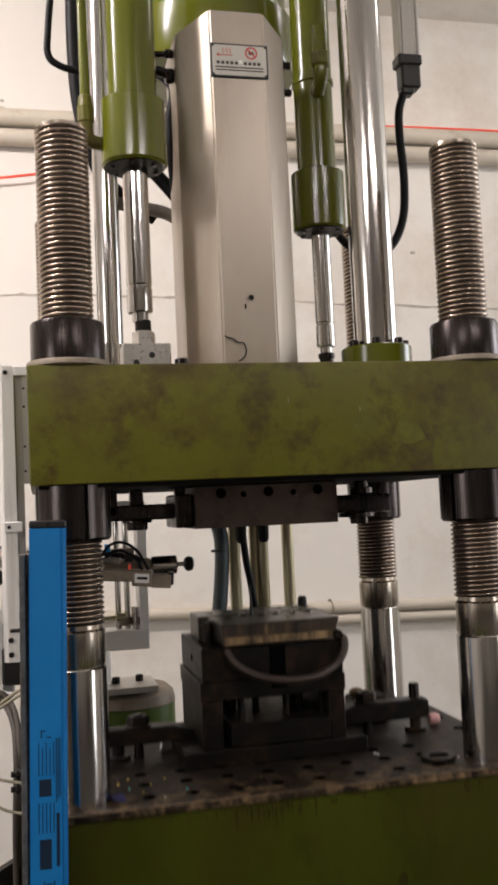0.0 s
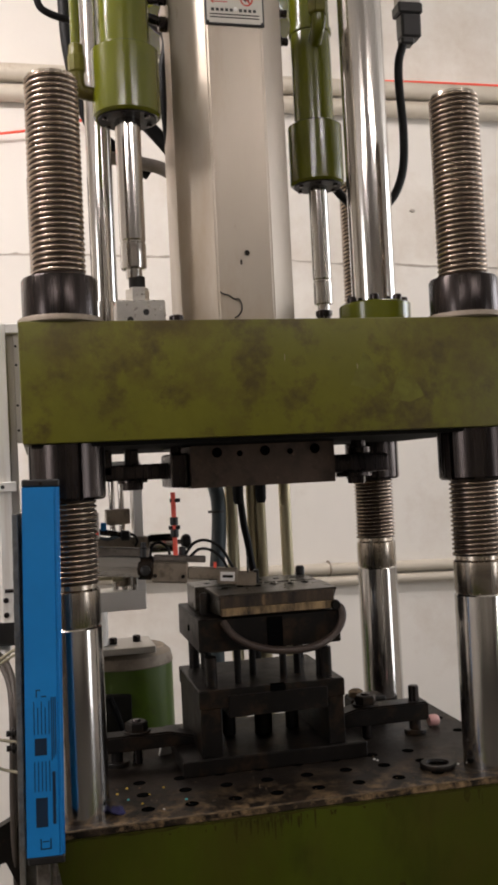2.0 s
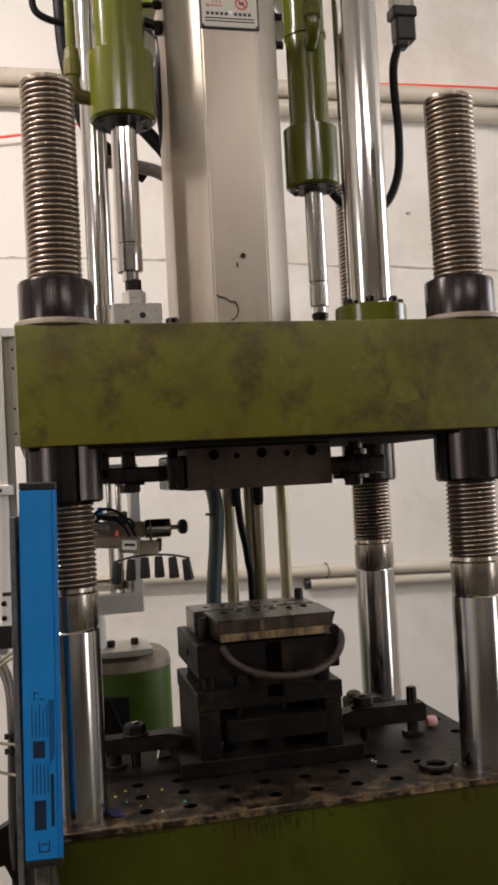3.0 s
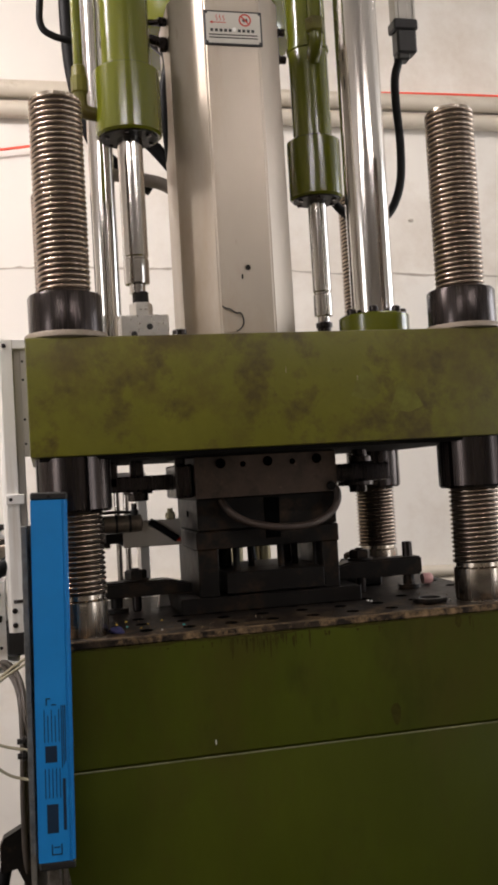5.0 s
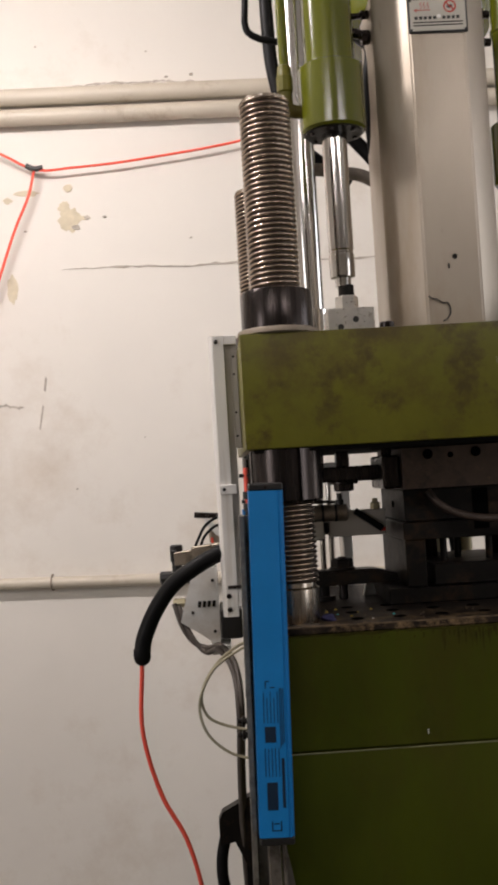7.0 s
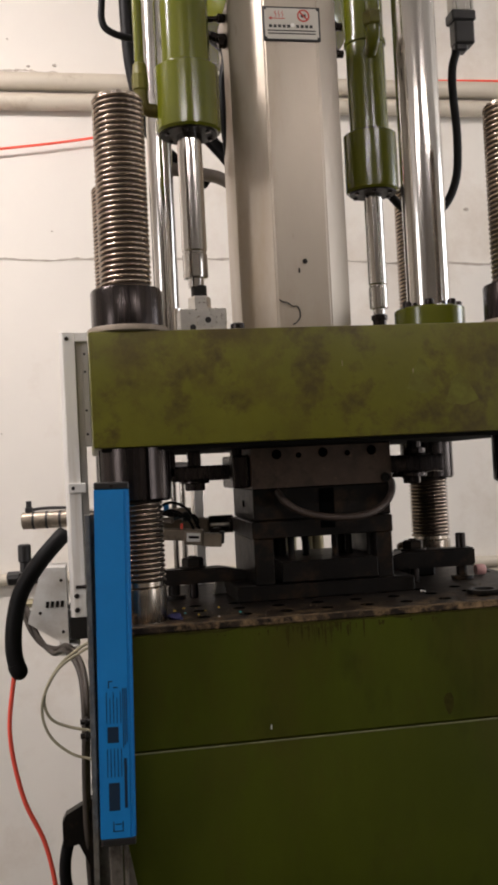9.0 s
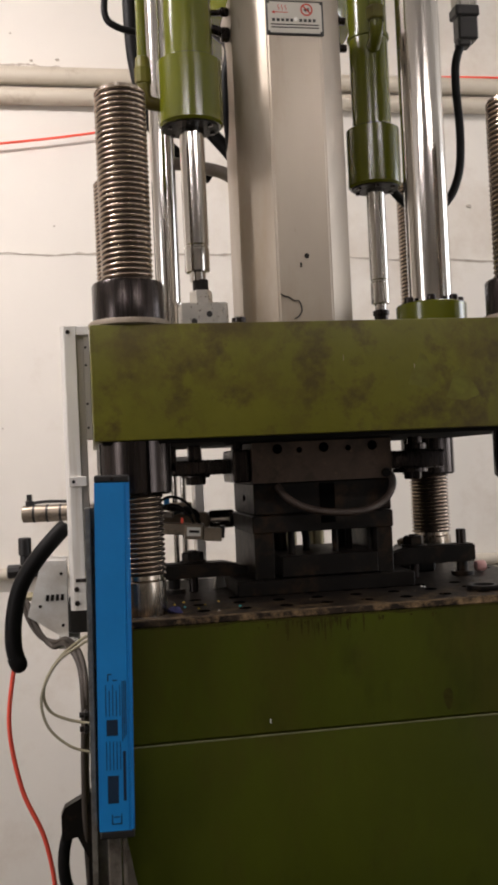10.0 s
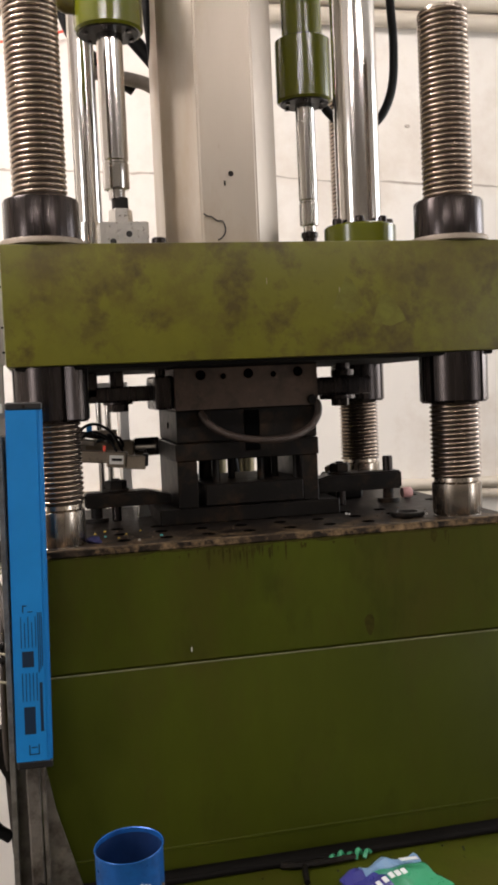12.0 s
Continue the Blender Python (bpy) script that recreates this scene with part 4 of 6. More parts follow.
build_ram()
G2 = thing("guide_rod", pose(0.094, 0.35, 0), "tall chrome guide rod rising behind the cylinder", "guide rod")
solid("shaft", CHROME, G2, lambda bm: rod(bm, 0.0238, PT, 3.05, n=40))
solid("foot_ring", CHROME, G2, lambda bm: lathe(bm, [(0.03, PT), (0.032, PT + 0.002), (0.032, 1.872), (0.0245, 1.874)], n=32), "bright foot ring")
HEAD = thing("injection_unit", pose(0.335, 0.42, 0), "large dark green injection cylinder head above the guard", "injection unit")
solid("barrel", GREEN_GLOSS, HEAD, lambda bm: lathe(bm, [(0.125, 2.43), (0.16, 2.435), (0.165, 2.45), (0.165, 2.54), (0.15, 2.55), (0.15, 3.05)], n=64))
solid("neck", DARKSTEEL, HEAD, lambda bm: lathe(bm, [(0.05, PT), (0.05, 2.44)], n=40), "dark injection barrel")
TOPBEAM = thing("top_beam", pose(0, 0, 0), "olive-green crown beam across the head of the press", "press beam")
solid("slab", GREEN, TOPBEAM, lambda bm: box(bm, -0.06, 0.84, -0.05, 0.62, 3.04, 3.2, 0.006))
solid("rear_upright", GREEN, TOPBEAM, lambda bm: box(bm, 0.28, 0.39, 0.58, 0.62, 1.55, 3.05, 0.004))
solid("rear_foot", GREEN, TOPBEAM, lambda bm: box(bm, 0.28, 0.39, 0.5255, 0.62, 1.62, 1.76, 0.004))
B1 = thing("platen_screw", pose(0, 0, 0), "black cap screw standing on the platen", "screw")
solid("head", BLACKNUT, B1, lambda bm: lathe(bm, [(0.011, PT), (0.0115, PT + 0.002), (0.0115, PT + 0.017), (0.008, PT + 0.019), (0.006, PT + 0.019), (0.005, PT + 0.012)], (0.176, 0.02, 0), n=16))
solid("washer", BLACKNUT, B1, lambda bm: rod(bm, 0.018, PT, PT + 0.006, 0.176, 0.02, 20, 0.001))


def hose_thing(name, pts, r, mat, label, cat="hose", ribs=0.0, n=12, steps=8, rib_len=0.006):
    t = thing(name, pose(*pts[0]), label, cat)
    o = Vector(pts[0])
    solid("sleeve", mat, t, lambda bm: tube(bm, [Vector(p) - o for p in pts], r, n, steps, ribs, rib_len))
    return t


# linear sensor housing, its plug and cable
SENSOR = thing("linear_sensor", pose(0, 0, 0), "slim aluminium linear sensor with a black plug", "sensor")
def profile(bm):
    box(bm, 0.688, 0.694, 0.285, 0.315, 2.452, 3.05, 0.001)
    box(bm, 0.694, 0.716, 0.283, 0.315, 2.452, 3.05, 0.002)
    box(bm, 0.716, 0.726, 0.287, 0.315, 2.452, 3.05, 0.001)
    box(bm, 0.726, 0.732, 0.285, 0.315, 2.452, 3.05, 0.001)
solid("housing", ALU, SENSOR, profile)
def plug(bm):
    box(bm, 0.684, 0.735, 0.281, 0.319, 2.432, 2.454, 0.003)
    box(bm, 0.690, 0.732, 0.284, 0.316, 2.385, 2.434, 0.004)
    box(bm, 0.690, 0.718, 0.287, 0.313, 2.372, 2.388, 0.004)
solid("plug", BLACK, SENSOR, plug, "black angled plug")
solid("cable", RUBBER, SENSOR, lambda bm: tube(bm, [(0.697, 0.3, 2.376), (0.686, 0.3, 2.34), (0.684, 0.3, 2.29), (0.688, 0.3, 2.197), (0.680, 0.3, 2.115), (0.650, 0.305, 2.059), (0.600, 0.31, 2.046), (0.555, 0.315, 2.078), (0.534, 0.32, 2.123)], 0.0085, 12, 10), "black sensor cable in a loop")
hose_thing("hydraulic_hose", [(0.05, 0.4, 3.05), (0.045, 0.4, 2.6), (0.045, 0.4, 2.46), (0.052, 0.4, 2.36), (0.078, 0.4, 2.25), (0.12, 0.42, 2.2), (0.2, 0.44, 2.15)], 0.0135, RUBBER, "thick black hydraulic hose running down behind the column")
hose_thing("hydraulic_hose", [(0.19, 0.235, 2.36), (0.2095, 0.215, 2.33), (0.2105, 0.2, 2.2986), (0.2015, 0.2, 2.2547), (0.202, 0.2, 2.2054), (0.208, 0.215, 2.1563), (0.222, 0.26, 2.11), (0.25, 0.3, 2.06)], 0.0105, RUBBER, "black hydraulic hose bent close beside the guard")
hose_thing("hydraulic_hose", [(0.11, 0.4, 2.275), (0.15, 0.385, 2.253), (0.186, 0.38, 2.231), (0.217, 0.38, 2.199), (0.25, 0.38, 2.16), (0.3, 0.4, 2.12)], 0.0135, RUBBER, "black hydraulic hose slanting down behind the cylinder")
hose_thing("hydraulic_hose", [(0.1, 0.4, 2.168), (0.14, 0.385, 2.159), (0.182, 0.38, 2.15), (0.215, 0.38, 2.142), (0.25, 0.38, 2.122), (0.3, 0.4, 2.1)], 0.0125, GREYHOSE, "grey hydraulic hose entering behind the guard")
hose_thing("cable_bundle", [(0.005, 0.2, 3.05), (0.006, 0.2, 2.6), (-0.008, 0.2, 2.42), (-0.01, 0.2, 2.365), (0.01, 0.2, 2.345), (0.05, 0.2, 2.335)], 0.0062, RUBBER, "thin black cable with a tight bend", "cable")
GT = thing("oil_pipe", pose(0, 0, 0), "thin green painted oil pipe with a brass-coloured union", "pipe")
solid("pipe", GREEN_GLOSS, GT, lambda bm: tube(bm, [(0.047, 0.11, 3.05), (0.045, 0.11, 2.45), (0.0455, 0.11, 2.25)], 0.0082, 12))
solid("union_nut", GREEN, GT, lambda bm: lathe(bm, [(0.012, 2.205), (0.014, 2.207), (0.014, 2.232), (0.0125, 2.234), (0.0115, 2.25), (0.009, 2.252)], (0.0455, 0.11, 0), n=10))
solid("elbow", GREEN, GT, lambda bm: tube(bm, [(0.0455, 0.11, 2.212), (0.047, 0.112, 2.185), (0.056, 0.115, 2.176), (0.078, 0.12, 2.174)], 0.0115, 12), "green painted elbow")
for za, zb, r in ((2.352, 2.354, 0.0052), (2.322, 2.3135, 0.0085)):
    NP = thing("bridge_pipe", pose(0, 0, 0), "short black pipe bridging the cylinder and the guard", "pipe")
    solid("stem", BLACKNUT, NP, lambda bm: tube(bm, [(0.145, 0.15, za), (0.175, 0.15, za), (0.198, 0.15, zb)], r, 12))
    solid("union_nut", BLACKNUT, NP, lambda bm: lathe(bm, [(r * 1.2, 0.188), (r * 1.55, 0.1895), (r * 1.55, 0.2), (r * 1.2, 0.2035)], (0, 0.15, zb), "x", 8), smooth=0)
for z in (2.35, 2.30):
    NP = thing("guard_bolt", pose(0, 0, 0), "black bolt on the guard's far side", "bolt")
    solid("head", BLACKNUT, NP, lambda bm: lathe(bm, [(0.008, 0.393), (0.012, 0.395), (0.012, 0.405), (0.007, 0.407), (0.007, 0.418)], (0, 0.16, z), "x", 10))


# ---- fittings on the far wall ----
def wall_pipe(name, x0, z0, x1, z1, r, label, clips=()):
    t = thing(name, pose(0, 0, 0), label, "pipe", "pipes on the wall")
    solid("pipe", PVC, t, lambda bm: tube(bm, [(x0, WALL_Y - r - 0.003, z0), (x1, WALL_Y - r - 0.003, z1)], r, 18))
    for x in clips:
        z = z0 + (z1 - z0) * (x - x0) / (x1 - x0)
        def clip(bm):
            tube(bm, [(x, WALL_Y - 0.001, z + r + 0.004), (x, WALL_Y - r, z + r + 0.003), (x, WALL_Y - 2 * r - 0.005, z), (x, WALL_Y - r, z - r - 0.003), (x, WALL_Y - 0.001, z - r - 0.004)], 0.0035, 8)
        solid("pipe_clip", WASHER, t, clip, "small dull metal pipe clip")
    return t


wall_pipe("wall_pipe", -2.9, 2.788, 3.9, 2.781, 0.0275, "yellowed plastic conduit pipe high on the wall")
wall_pipe("wall_pipe", -2.9, 2.726, 3.9, 2.718, 0.0265, "second yellowed plastic conduit pipe below the first")
wall_pipe("wall_pipe", -2.9, 1.333, 3.9, 1.128, 0.018, "low plastic conduit pipe along the wall", (-0.64, 0.86))
CUT = wall_pipe("wall_pipe", 0.785, 1.183, 3.9, 1.090, 0.0165, "short lower plastic conduit pipe ending in an open cut")
solid("cut_end", BLACK, CUT, lambda bm: lathe(bm, [(0.0135, 0.7835), (0.0172, 0.784), (0.0172, 0.8), (0.016, 0.801)], (0, WALL_Y - 0.0195, 1.183), "x", 18), "dark taped pipe end")


def wall_mark(name, mat, outline, label, depth=0.0016):
    """A flake or stain with a shape of its own, just proud of the plaster."""
    ob = solid(name, mat, None, lambda bm: prism(bm, outline, 0, depth), at=pose(0, WALL_Y - 0.0004, 0, 90, 0, 0), smooth=0)
    return tagged(ob, label, "wall mark", kind="structure")


def crack(x0, z0, x1, z1, seed, width=0.0035):
    rng = random.Random(seed)
    n = 46
    up, lo, dz = [], [], 0.0
    for k in range(n + 1):
        dz = dz * 0.85 + rng.uniform(-0.003, 0.003)
        f = k / n
        w = width * rng.uniform(0.15, 1.0) * min(1, 6 * f, 6 * (1 - f)) + 0.0003
        x, z = x0 + (x1 - x0) * f, z0 + (z1 - z0) * f + dz
        up.append((x, z + w))
        lo.append((x, z - w))
    return lo + list(reversed(up))


wall_mark("wall_crack", CRACK, crack(-0.56, 2.245, 0.55, 2.229, 1, 0.0045), "long horizontal crack in the plaster")
wall_mark("wall_crack", CRACK, crack(0.55, 2.229, 1.75, 2.18, 2, 0.004), "long horizontal crack in the plaster")
wall_mark("wall_crack", CRACK, crack(-0.5, 2.832, -0.07, 2.822, 3, 0.004), "crack in the plaster above the conduit pipes")
wall_mark("wall_crack", CRACK, crack(-0.8, 1.821, -0.70, 1.815, 4, 0.005), "short dark scrape on the plaster")
wall_mark("wall_crack", CRACK, [(-0.632, 1.91), (-0.627, 1.9), (-0.633, 1.86), (-0.639, 1.865)], "short dark scrape on the plaster")
wall_mark("wall_crack", CRACK, [(-0.645, 1.82), (-0.641, 1.815), (-0.655, 1.74), (-0.659, 1.745)], "short dark scrape on the plaster")
for k, (cx, cz, w, h) in enumerate(((-0.53, 2.40, 0.075, 0.09), (-0.545, 2.44, 0.04, 0.05), (-0.49, 2.405, 0.05, 0.015), (-0.72, 2.19, 0.035, 0.11), (-0.66, 2.49, 0.09, 0.02), (-0.53, 2.50, 0.03, 0.03), (-0.72, 2.47, 0.03, 0.02))):
    wall_mark("plaster_patch", STAIN, ragged(cx, cz, w, h, 20 + k), "bare yellowish patch where the paint has flaked off", 0.0012 + 0.0003 * k)
for k, (cx, cz, w) in enumerate(((-0.475, 2.405, 0.022), (-0.51, 2.375, 0.03), (-0.42, 2.405, 0.014), (-0.15, 2.325, 0.008), (-0.67, 2.37, 0.012), (-0.26, 2.93, 0.008), (-0.61, 2.96, 0.007), (1.22, 2.39, 0.02), (-0.2, 2.845, 0.012), (-0.12, 2.85, 0.014), (-0.33, 1.7, 0.007), (0.2, 1.9, 0.008), (-0.55, 1.55, 0.009))):
    wall_mark("wall_speck", CRACK, ragged(cx, cz, w, w * 0.6, 50 + k, 9), "dark chip in the plaster", 0.0038 + 0.0001 * k)

WIRE = thing("red_wire", pose(0, 0, 0), "thin red wire strung across the wall from a black joint", "wire")
wy = WALL_Y - 0.035
solid("strand", RED, WIRE, lambda bm: tube(bm, [(-1.4, wy, 2.80), (-1.0, wy, 2.70), (-0.76, wy, 2.623), (-0.627, wy, 2.556), (-0.5, wy, 2.556), (-0.306, wy, 2.571), (0.03, wy, 2.617), (0.3, wy, 2.69), (0.787, wy, 2.788), (1.155, wy, 2.812), (1.8, wy, 2.815), (2.6, WALL_Y - 0.005, 2.83)], 0.0042, 8))
solid("drop_strand", RED, WIRE, lambda bm: tube(bm, [(-0.627, wy, 2.556), (-0.65, wy, 2.47), (-0.703, wy, 2.351), (-0.783, wy, 2.126), (-0.87, wy, 1.85), (-1.0, wy, 1.4), (-1.1, wy, 0.9), (-1.15, wy, 0.01)], 0.0045, 8))
solid("joint", BLACK, WIRE, lambda bm: tube(bm, [(-0.652, wy, 2.568), (-0.627, wy, 2.557), (-0.60, wy, 2.560)], 0.009, 10), "black taped joint")
solid("hook", DARKSTEEL, WIRE, lambda bm: tube(bm, [(-1.4, wy, 2.80), (-1.4, WALL_Y + 0.005, 2.81)], 0.005, 8))


# ---- pipes and hoses standing behind the press ----
def back_pipe(x, r, label):
    t = thing("oil_line", pose(x, 0.66, 0), label, "pipe", "oil lines behind the press")
    solid("pipe", BRASS, t, lambda bm: rod(bm, r, 0.31, 1.72, n=20))
    return t


def build_back_lines():
    back_pipe(0.380, 0.0135, "yellow-passivated steel oil line behind the mould")
    back_pipe(0.4245, 0.0095, "slim yellow-passivated steel oil line")
    back_pipe(0.4450, 0.0135, "yellow-passivated steel oil line behind the mould")
    back_pipe(0.505, 0.0135, "yellow-passivated steel oil line behind the mould")
    hose_thing("coolant_hose", [(0.335, 0.645, 1.72), (0.338, 0.645, 1.55), (0.348, 0.645, 1.48), (0.345, 0.645, 1.4), (0.333, 0.645, 1.28), (0.33, 0.65, 1.1), (0.335, 0.66, 0.31)], 0.0165, BLUEHOSE, "slate-blue rubber hose hanging behind the mould")
    hose_thing("coolant_hose", [(0.392, 0.635, 1.55), (0.4, 0.635, 1.44), (0.412, 0.635, 1.36), (0.42, 0.64, 1.2), (0.42, 0.66, 0.31)], 0.008, RUBBER, "thin black hose crossing the oil lines")
    for x in (0.384, 0.435):
        t = thing("heater_plug", pose(x, 0.60, 0), "black tapered rubber plug hanging below the platen", "plug")
        solid("boot", RUBBER, t, lambda bm: lathe(bm, [(0.008, 1.476), (0.0115, 1.484), (0.0145, 1.6), (0.0145, 1.72)], n=16))
    h = thing("hose_tie", pose(0.343, 0.645, 1.46), "thin black cable tie round the hose", "cable tie")
    solid("band", BLACK, h, lambda bm: lathe(bm, [(0.017, -0.002), (0.0195, -0.002), (0.0195, 0.003), (0.017, 0.003)], n=20, cap=False))


build_back_lines()


# ---- safety light curtain ----
def build_curtain():
    c = thing("light_curtain", pose(-0.0462, -0.117, 1.299, 0, 1.45, 0), "blue safety light curtain bar with printed label and black ends", "light curtain")
    w, d, h = 0.0245, 0.019, 0.241

    def body(bm):
        prism(bm, [(-w, -d), (w - 0.006, -d), (w - 0.004, -d + 0.003), (w, -d + 0.004), (w, d), (-w, d)], -h, h - 0.0)
        bmesh.ops.bevel(bm, geom=[e for e in bm.edges if abs(e.verts[0].co.z - e.verts[1].co.z) > 0.1], offset=0.0012, segments=2, affect="EDGES")
    solid("housing", BLUE, c, body)
    solid("end_cap", BLACK, c, lambda bm: box(bm, -w, w, -d, d, h, h + 0.0105, 0.002))
    solid("end_cap", BLACK, c, lambda bm: box(bm, -w + 0.001, w, -d, d, -h - 0.011, -h, 0.002))
    solid("lens_ridge", BLUE, c, lambda bm: box(bm, w - 0.0062, w - 0.0045, -d - 0.0012, -d + 0.001, -h, h), "raised edge of the housing")
    solid("screw", DARKSTEEL, c, lambda bm: lathe(bm, [(0.0028, 0.0), (0.0022, -0.001)], (0.0, -d - 0.0001, h + 0.005), "y", 10))
    y = -d - 0.0004

    def bar(x0, x1, z0, z1):
        solid("print_bar", INK, c, lambda bm: box(bm, x0, x1, y, y + 0.001, z0, z1))
    bar(-0.0125, 0.003, -0.110, -0.088)
    bar(-0.012, 0.003, -0.203, -0.165)
    bar(0.0095, 0.0135, -0.200, -0.132)
    for k in range(0, 9, 2):
        bar(-0.0135 + 0.0024 * k, -0.0125 + 0.0024 * k, -0.083, -0.040 - 0.004 * ((k * 5) % 4))
        bar(-0.0135 + 0.0024 * k, -0.0125 + 0.0024 * k, -0.157, -0.118 - 0.005 * ((k * 3) % 3))
    for k in range(3):
        bar(0.009 + 0.0024 * k, 0.0101 + 0.0024 * k, -0.118 + 0.004 * k, -0.035)
    bar(-0.0105, -0.0045, -0.026, -0.0245)
    bar(-0.0105, -0.009, -0.0345, -0.0255)
    bar(-0.0035, 0.003, -0.0345, -0.033)
    bar(-0.007, 0.007, -0.232, -0.2305)
    bar(-0.007, -0.0055, -0.232, -0.218)
    bar(0.0055, 0.007, -0.232, -0.218)
    bar(-0.004, 0.004, -0.2225, -0.221)


build_curtain()
STRIPRAIL = thing("mounting_rail", pose(-0.0945, -0.094, 0, 0, 1.0, 0), "dull grey perforated mounting rail behind the light curtain", "mounting rail")
def rail(bm):
    box(bm, -0.011, -0.0035, -0.012, 0.022, 0.84, 1.505, 0.0006)
    box(bm, -0.006, 0.03, 0.0195, 0.022, 0.84, 1.505, 0.0006)
solid("channel", RAILGREY, STRIPRAIL, rail)
for k in range(14):
    solid("slot", BLACK, STRIPRAIL, lambda bm: box(bm, -0.0115, -0.0105, -0.002, 0.008, 0.90 + 0.043 * k, 0.912 + 0.043 * k, 0.0003))
for z in (1.21, 1.19):
    solid("rail_screw", DARKSTEEL, STRIPRAIL, lambda bm: lathe(bm, [(0.0045, -0.010), (0.0045, -0.013), (0.0075, -0.0135), (0.0075, -0.0175), (0.004, -0.019), (0.004, -0.025)], (0, 0.003, z), "x", 10))
BRK = thing("curtain_bracket", pose(-0.04, -0.11, 0), "grey steel bracket carrying the light curtain above the deck", "bracket")
def brk(bm):
    box(bm, -0.026, -0.008, -0.006, 0.012, 0.83, 1.05, 0.002)
    box(bm, -0.006, 0.0, -0.004, 0.014, 0.83, 1.045, 0.001)
solid("channel", STRUT, BRK, brk)
solid("brace", STRUT, BRK, lambda bm: prism(bm, [(0.0, 0.83), (0.05, 0.83), (0.012, 0.97), (0.0, 1.04)], 0, 0.004), at=pose(0, 0.016, 0, 90, 0, 0))
solid("bolt", BLACKNUT, BRK, lambda bm: lathe(bm, [(0.011, -0.006), (0.0115, -0.009), (0.0115, -0.016), (0.009, -0.018)], (-0.015, 0.0, 0.865), "y", 6), smooth=0)
CURTAINCABLE = hose_thing("curtain_cable", [(-0.058, -0.112, 1.047), (-0.055, -0.105, 1.02), (-0.052, -0.098, 0.95), (-0.05, -0.098, 0.835)], 0.0042, GREYHOSE, "grey cable leaving the foot of the light curtain", "cable")


# ---- aluminium post beside the platen ----
def build_post():
    p = thing("aluminium_post", pose(0, 0, 0), "pale aluminium profile frame fixed beside the platen", "frame")
    y0 = 0.12
    def bar(bm):
        prism(bm, [(-0.110, y0 + 0.008), (-0.1035, y0), (-0.084, y0), (-0.084, y0 + 0.03), (-0.110, y0 + 0.03)], 1.328, 1.80)
        bmesh.ops.bevel(bm, geom=[e for e in bm.edges if abs(e.verts[0].co.z - e.verts[1].co.z) > 0.1], offset=0.0009, segments=2, affect="EDGES")
    solid("front_bar", POSTMETAL, p, bar)
    solid("top_bar", ALU_BRIGHT, p, lambda bm: box(bm, -0.084, -0.063, y0, y0 + 0.03, 1.785, 1.80, 0.001))
    solid("inner_panel", ALU, p, lambda bm: box(bm, -0.084, -0.072, y0 + 0.012, y0 + 0.03, 1.345, 1.785, 0.001), "grey recessed inner web")
    solid("lug", ALU_BRIGHT, p, lambda bm: box(bm, -0.105, -0.076, y0 - 0.006, y0, 1.533, 1.549, 0.001), "small bright lug")
    solid("lug_hole", BLACK, p, lambda bm: lathe(bm, [(0.003, 0.0), (0.0025, 0.001)], (-0.097, y0 - 0.0068, 1.541), "y", 10))
    solid("bolt", BLACKNUT, p, lambda bm: lathe(bm, [(0.0038, 0.0), (0.0035, -0.003), (0.0025, -0.004)], (-0.097, y0, 1.79), "y", 10))
    for z in (1.34, 1.363):
        solid("bolt", BLACKNUT, p, lambda bm: lathe(bm, [(0.0045, 0.0), (0.0042, -0.003), (0.003, -0.004)], (-0.099, y0, z), "y", 10))
    solid("tie_pin", BLACKNUT, p, lambda bm: lathe(bm, [(0.003, -0.1), (0.003, -0.066)], (0, y0 - 0.004, 1.378), "x", 10))
    solid("end_cap", ALU_BRIGHT, p, lambda bm: box(bm, -0.0838, -0.063, y0 + 0.001, y0 + 0.03, 1.345, 1.375, 0.001))
    for z in (1.765, 1.735, 1.67, 1.63):
        solid("rivet", DARKSTEEL, p, lambda bm: lathe(bm, [(0.0026, 0.0), (0.002, -0.0015)], (-0.069, y0 + 0.01, z), "y", 8))
    solid("side_ear", ALU, p, lambda bm: box(bm, -0.073, -0.0625, y0 + 0.009, y0 + 0.028, 1.61, 1.785, 0.001))


build_post()


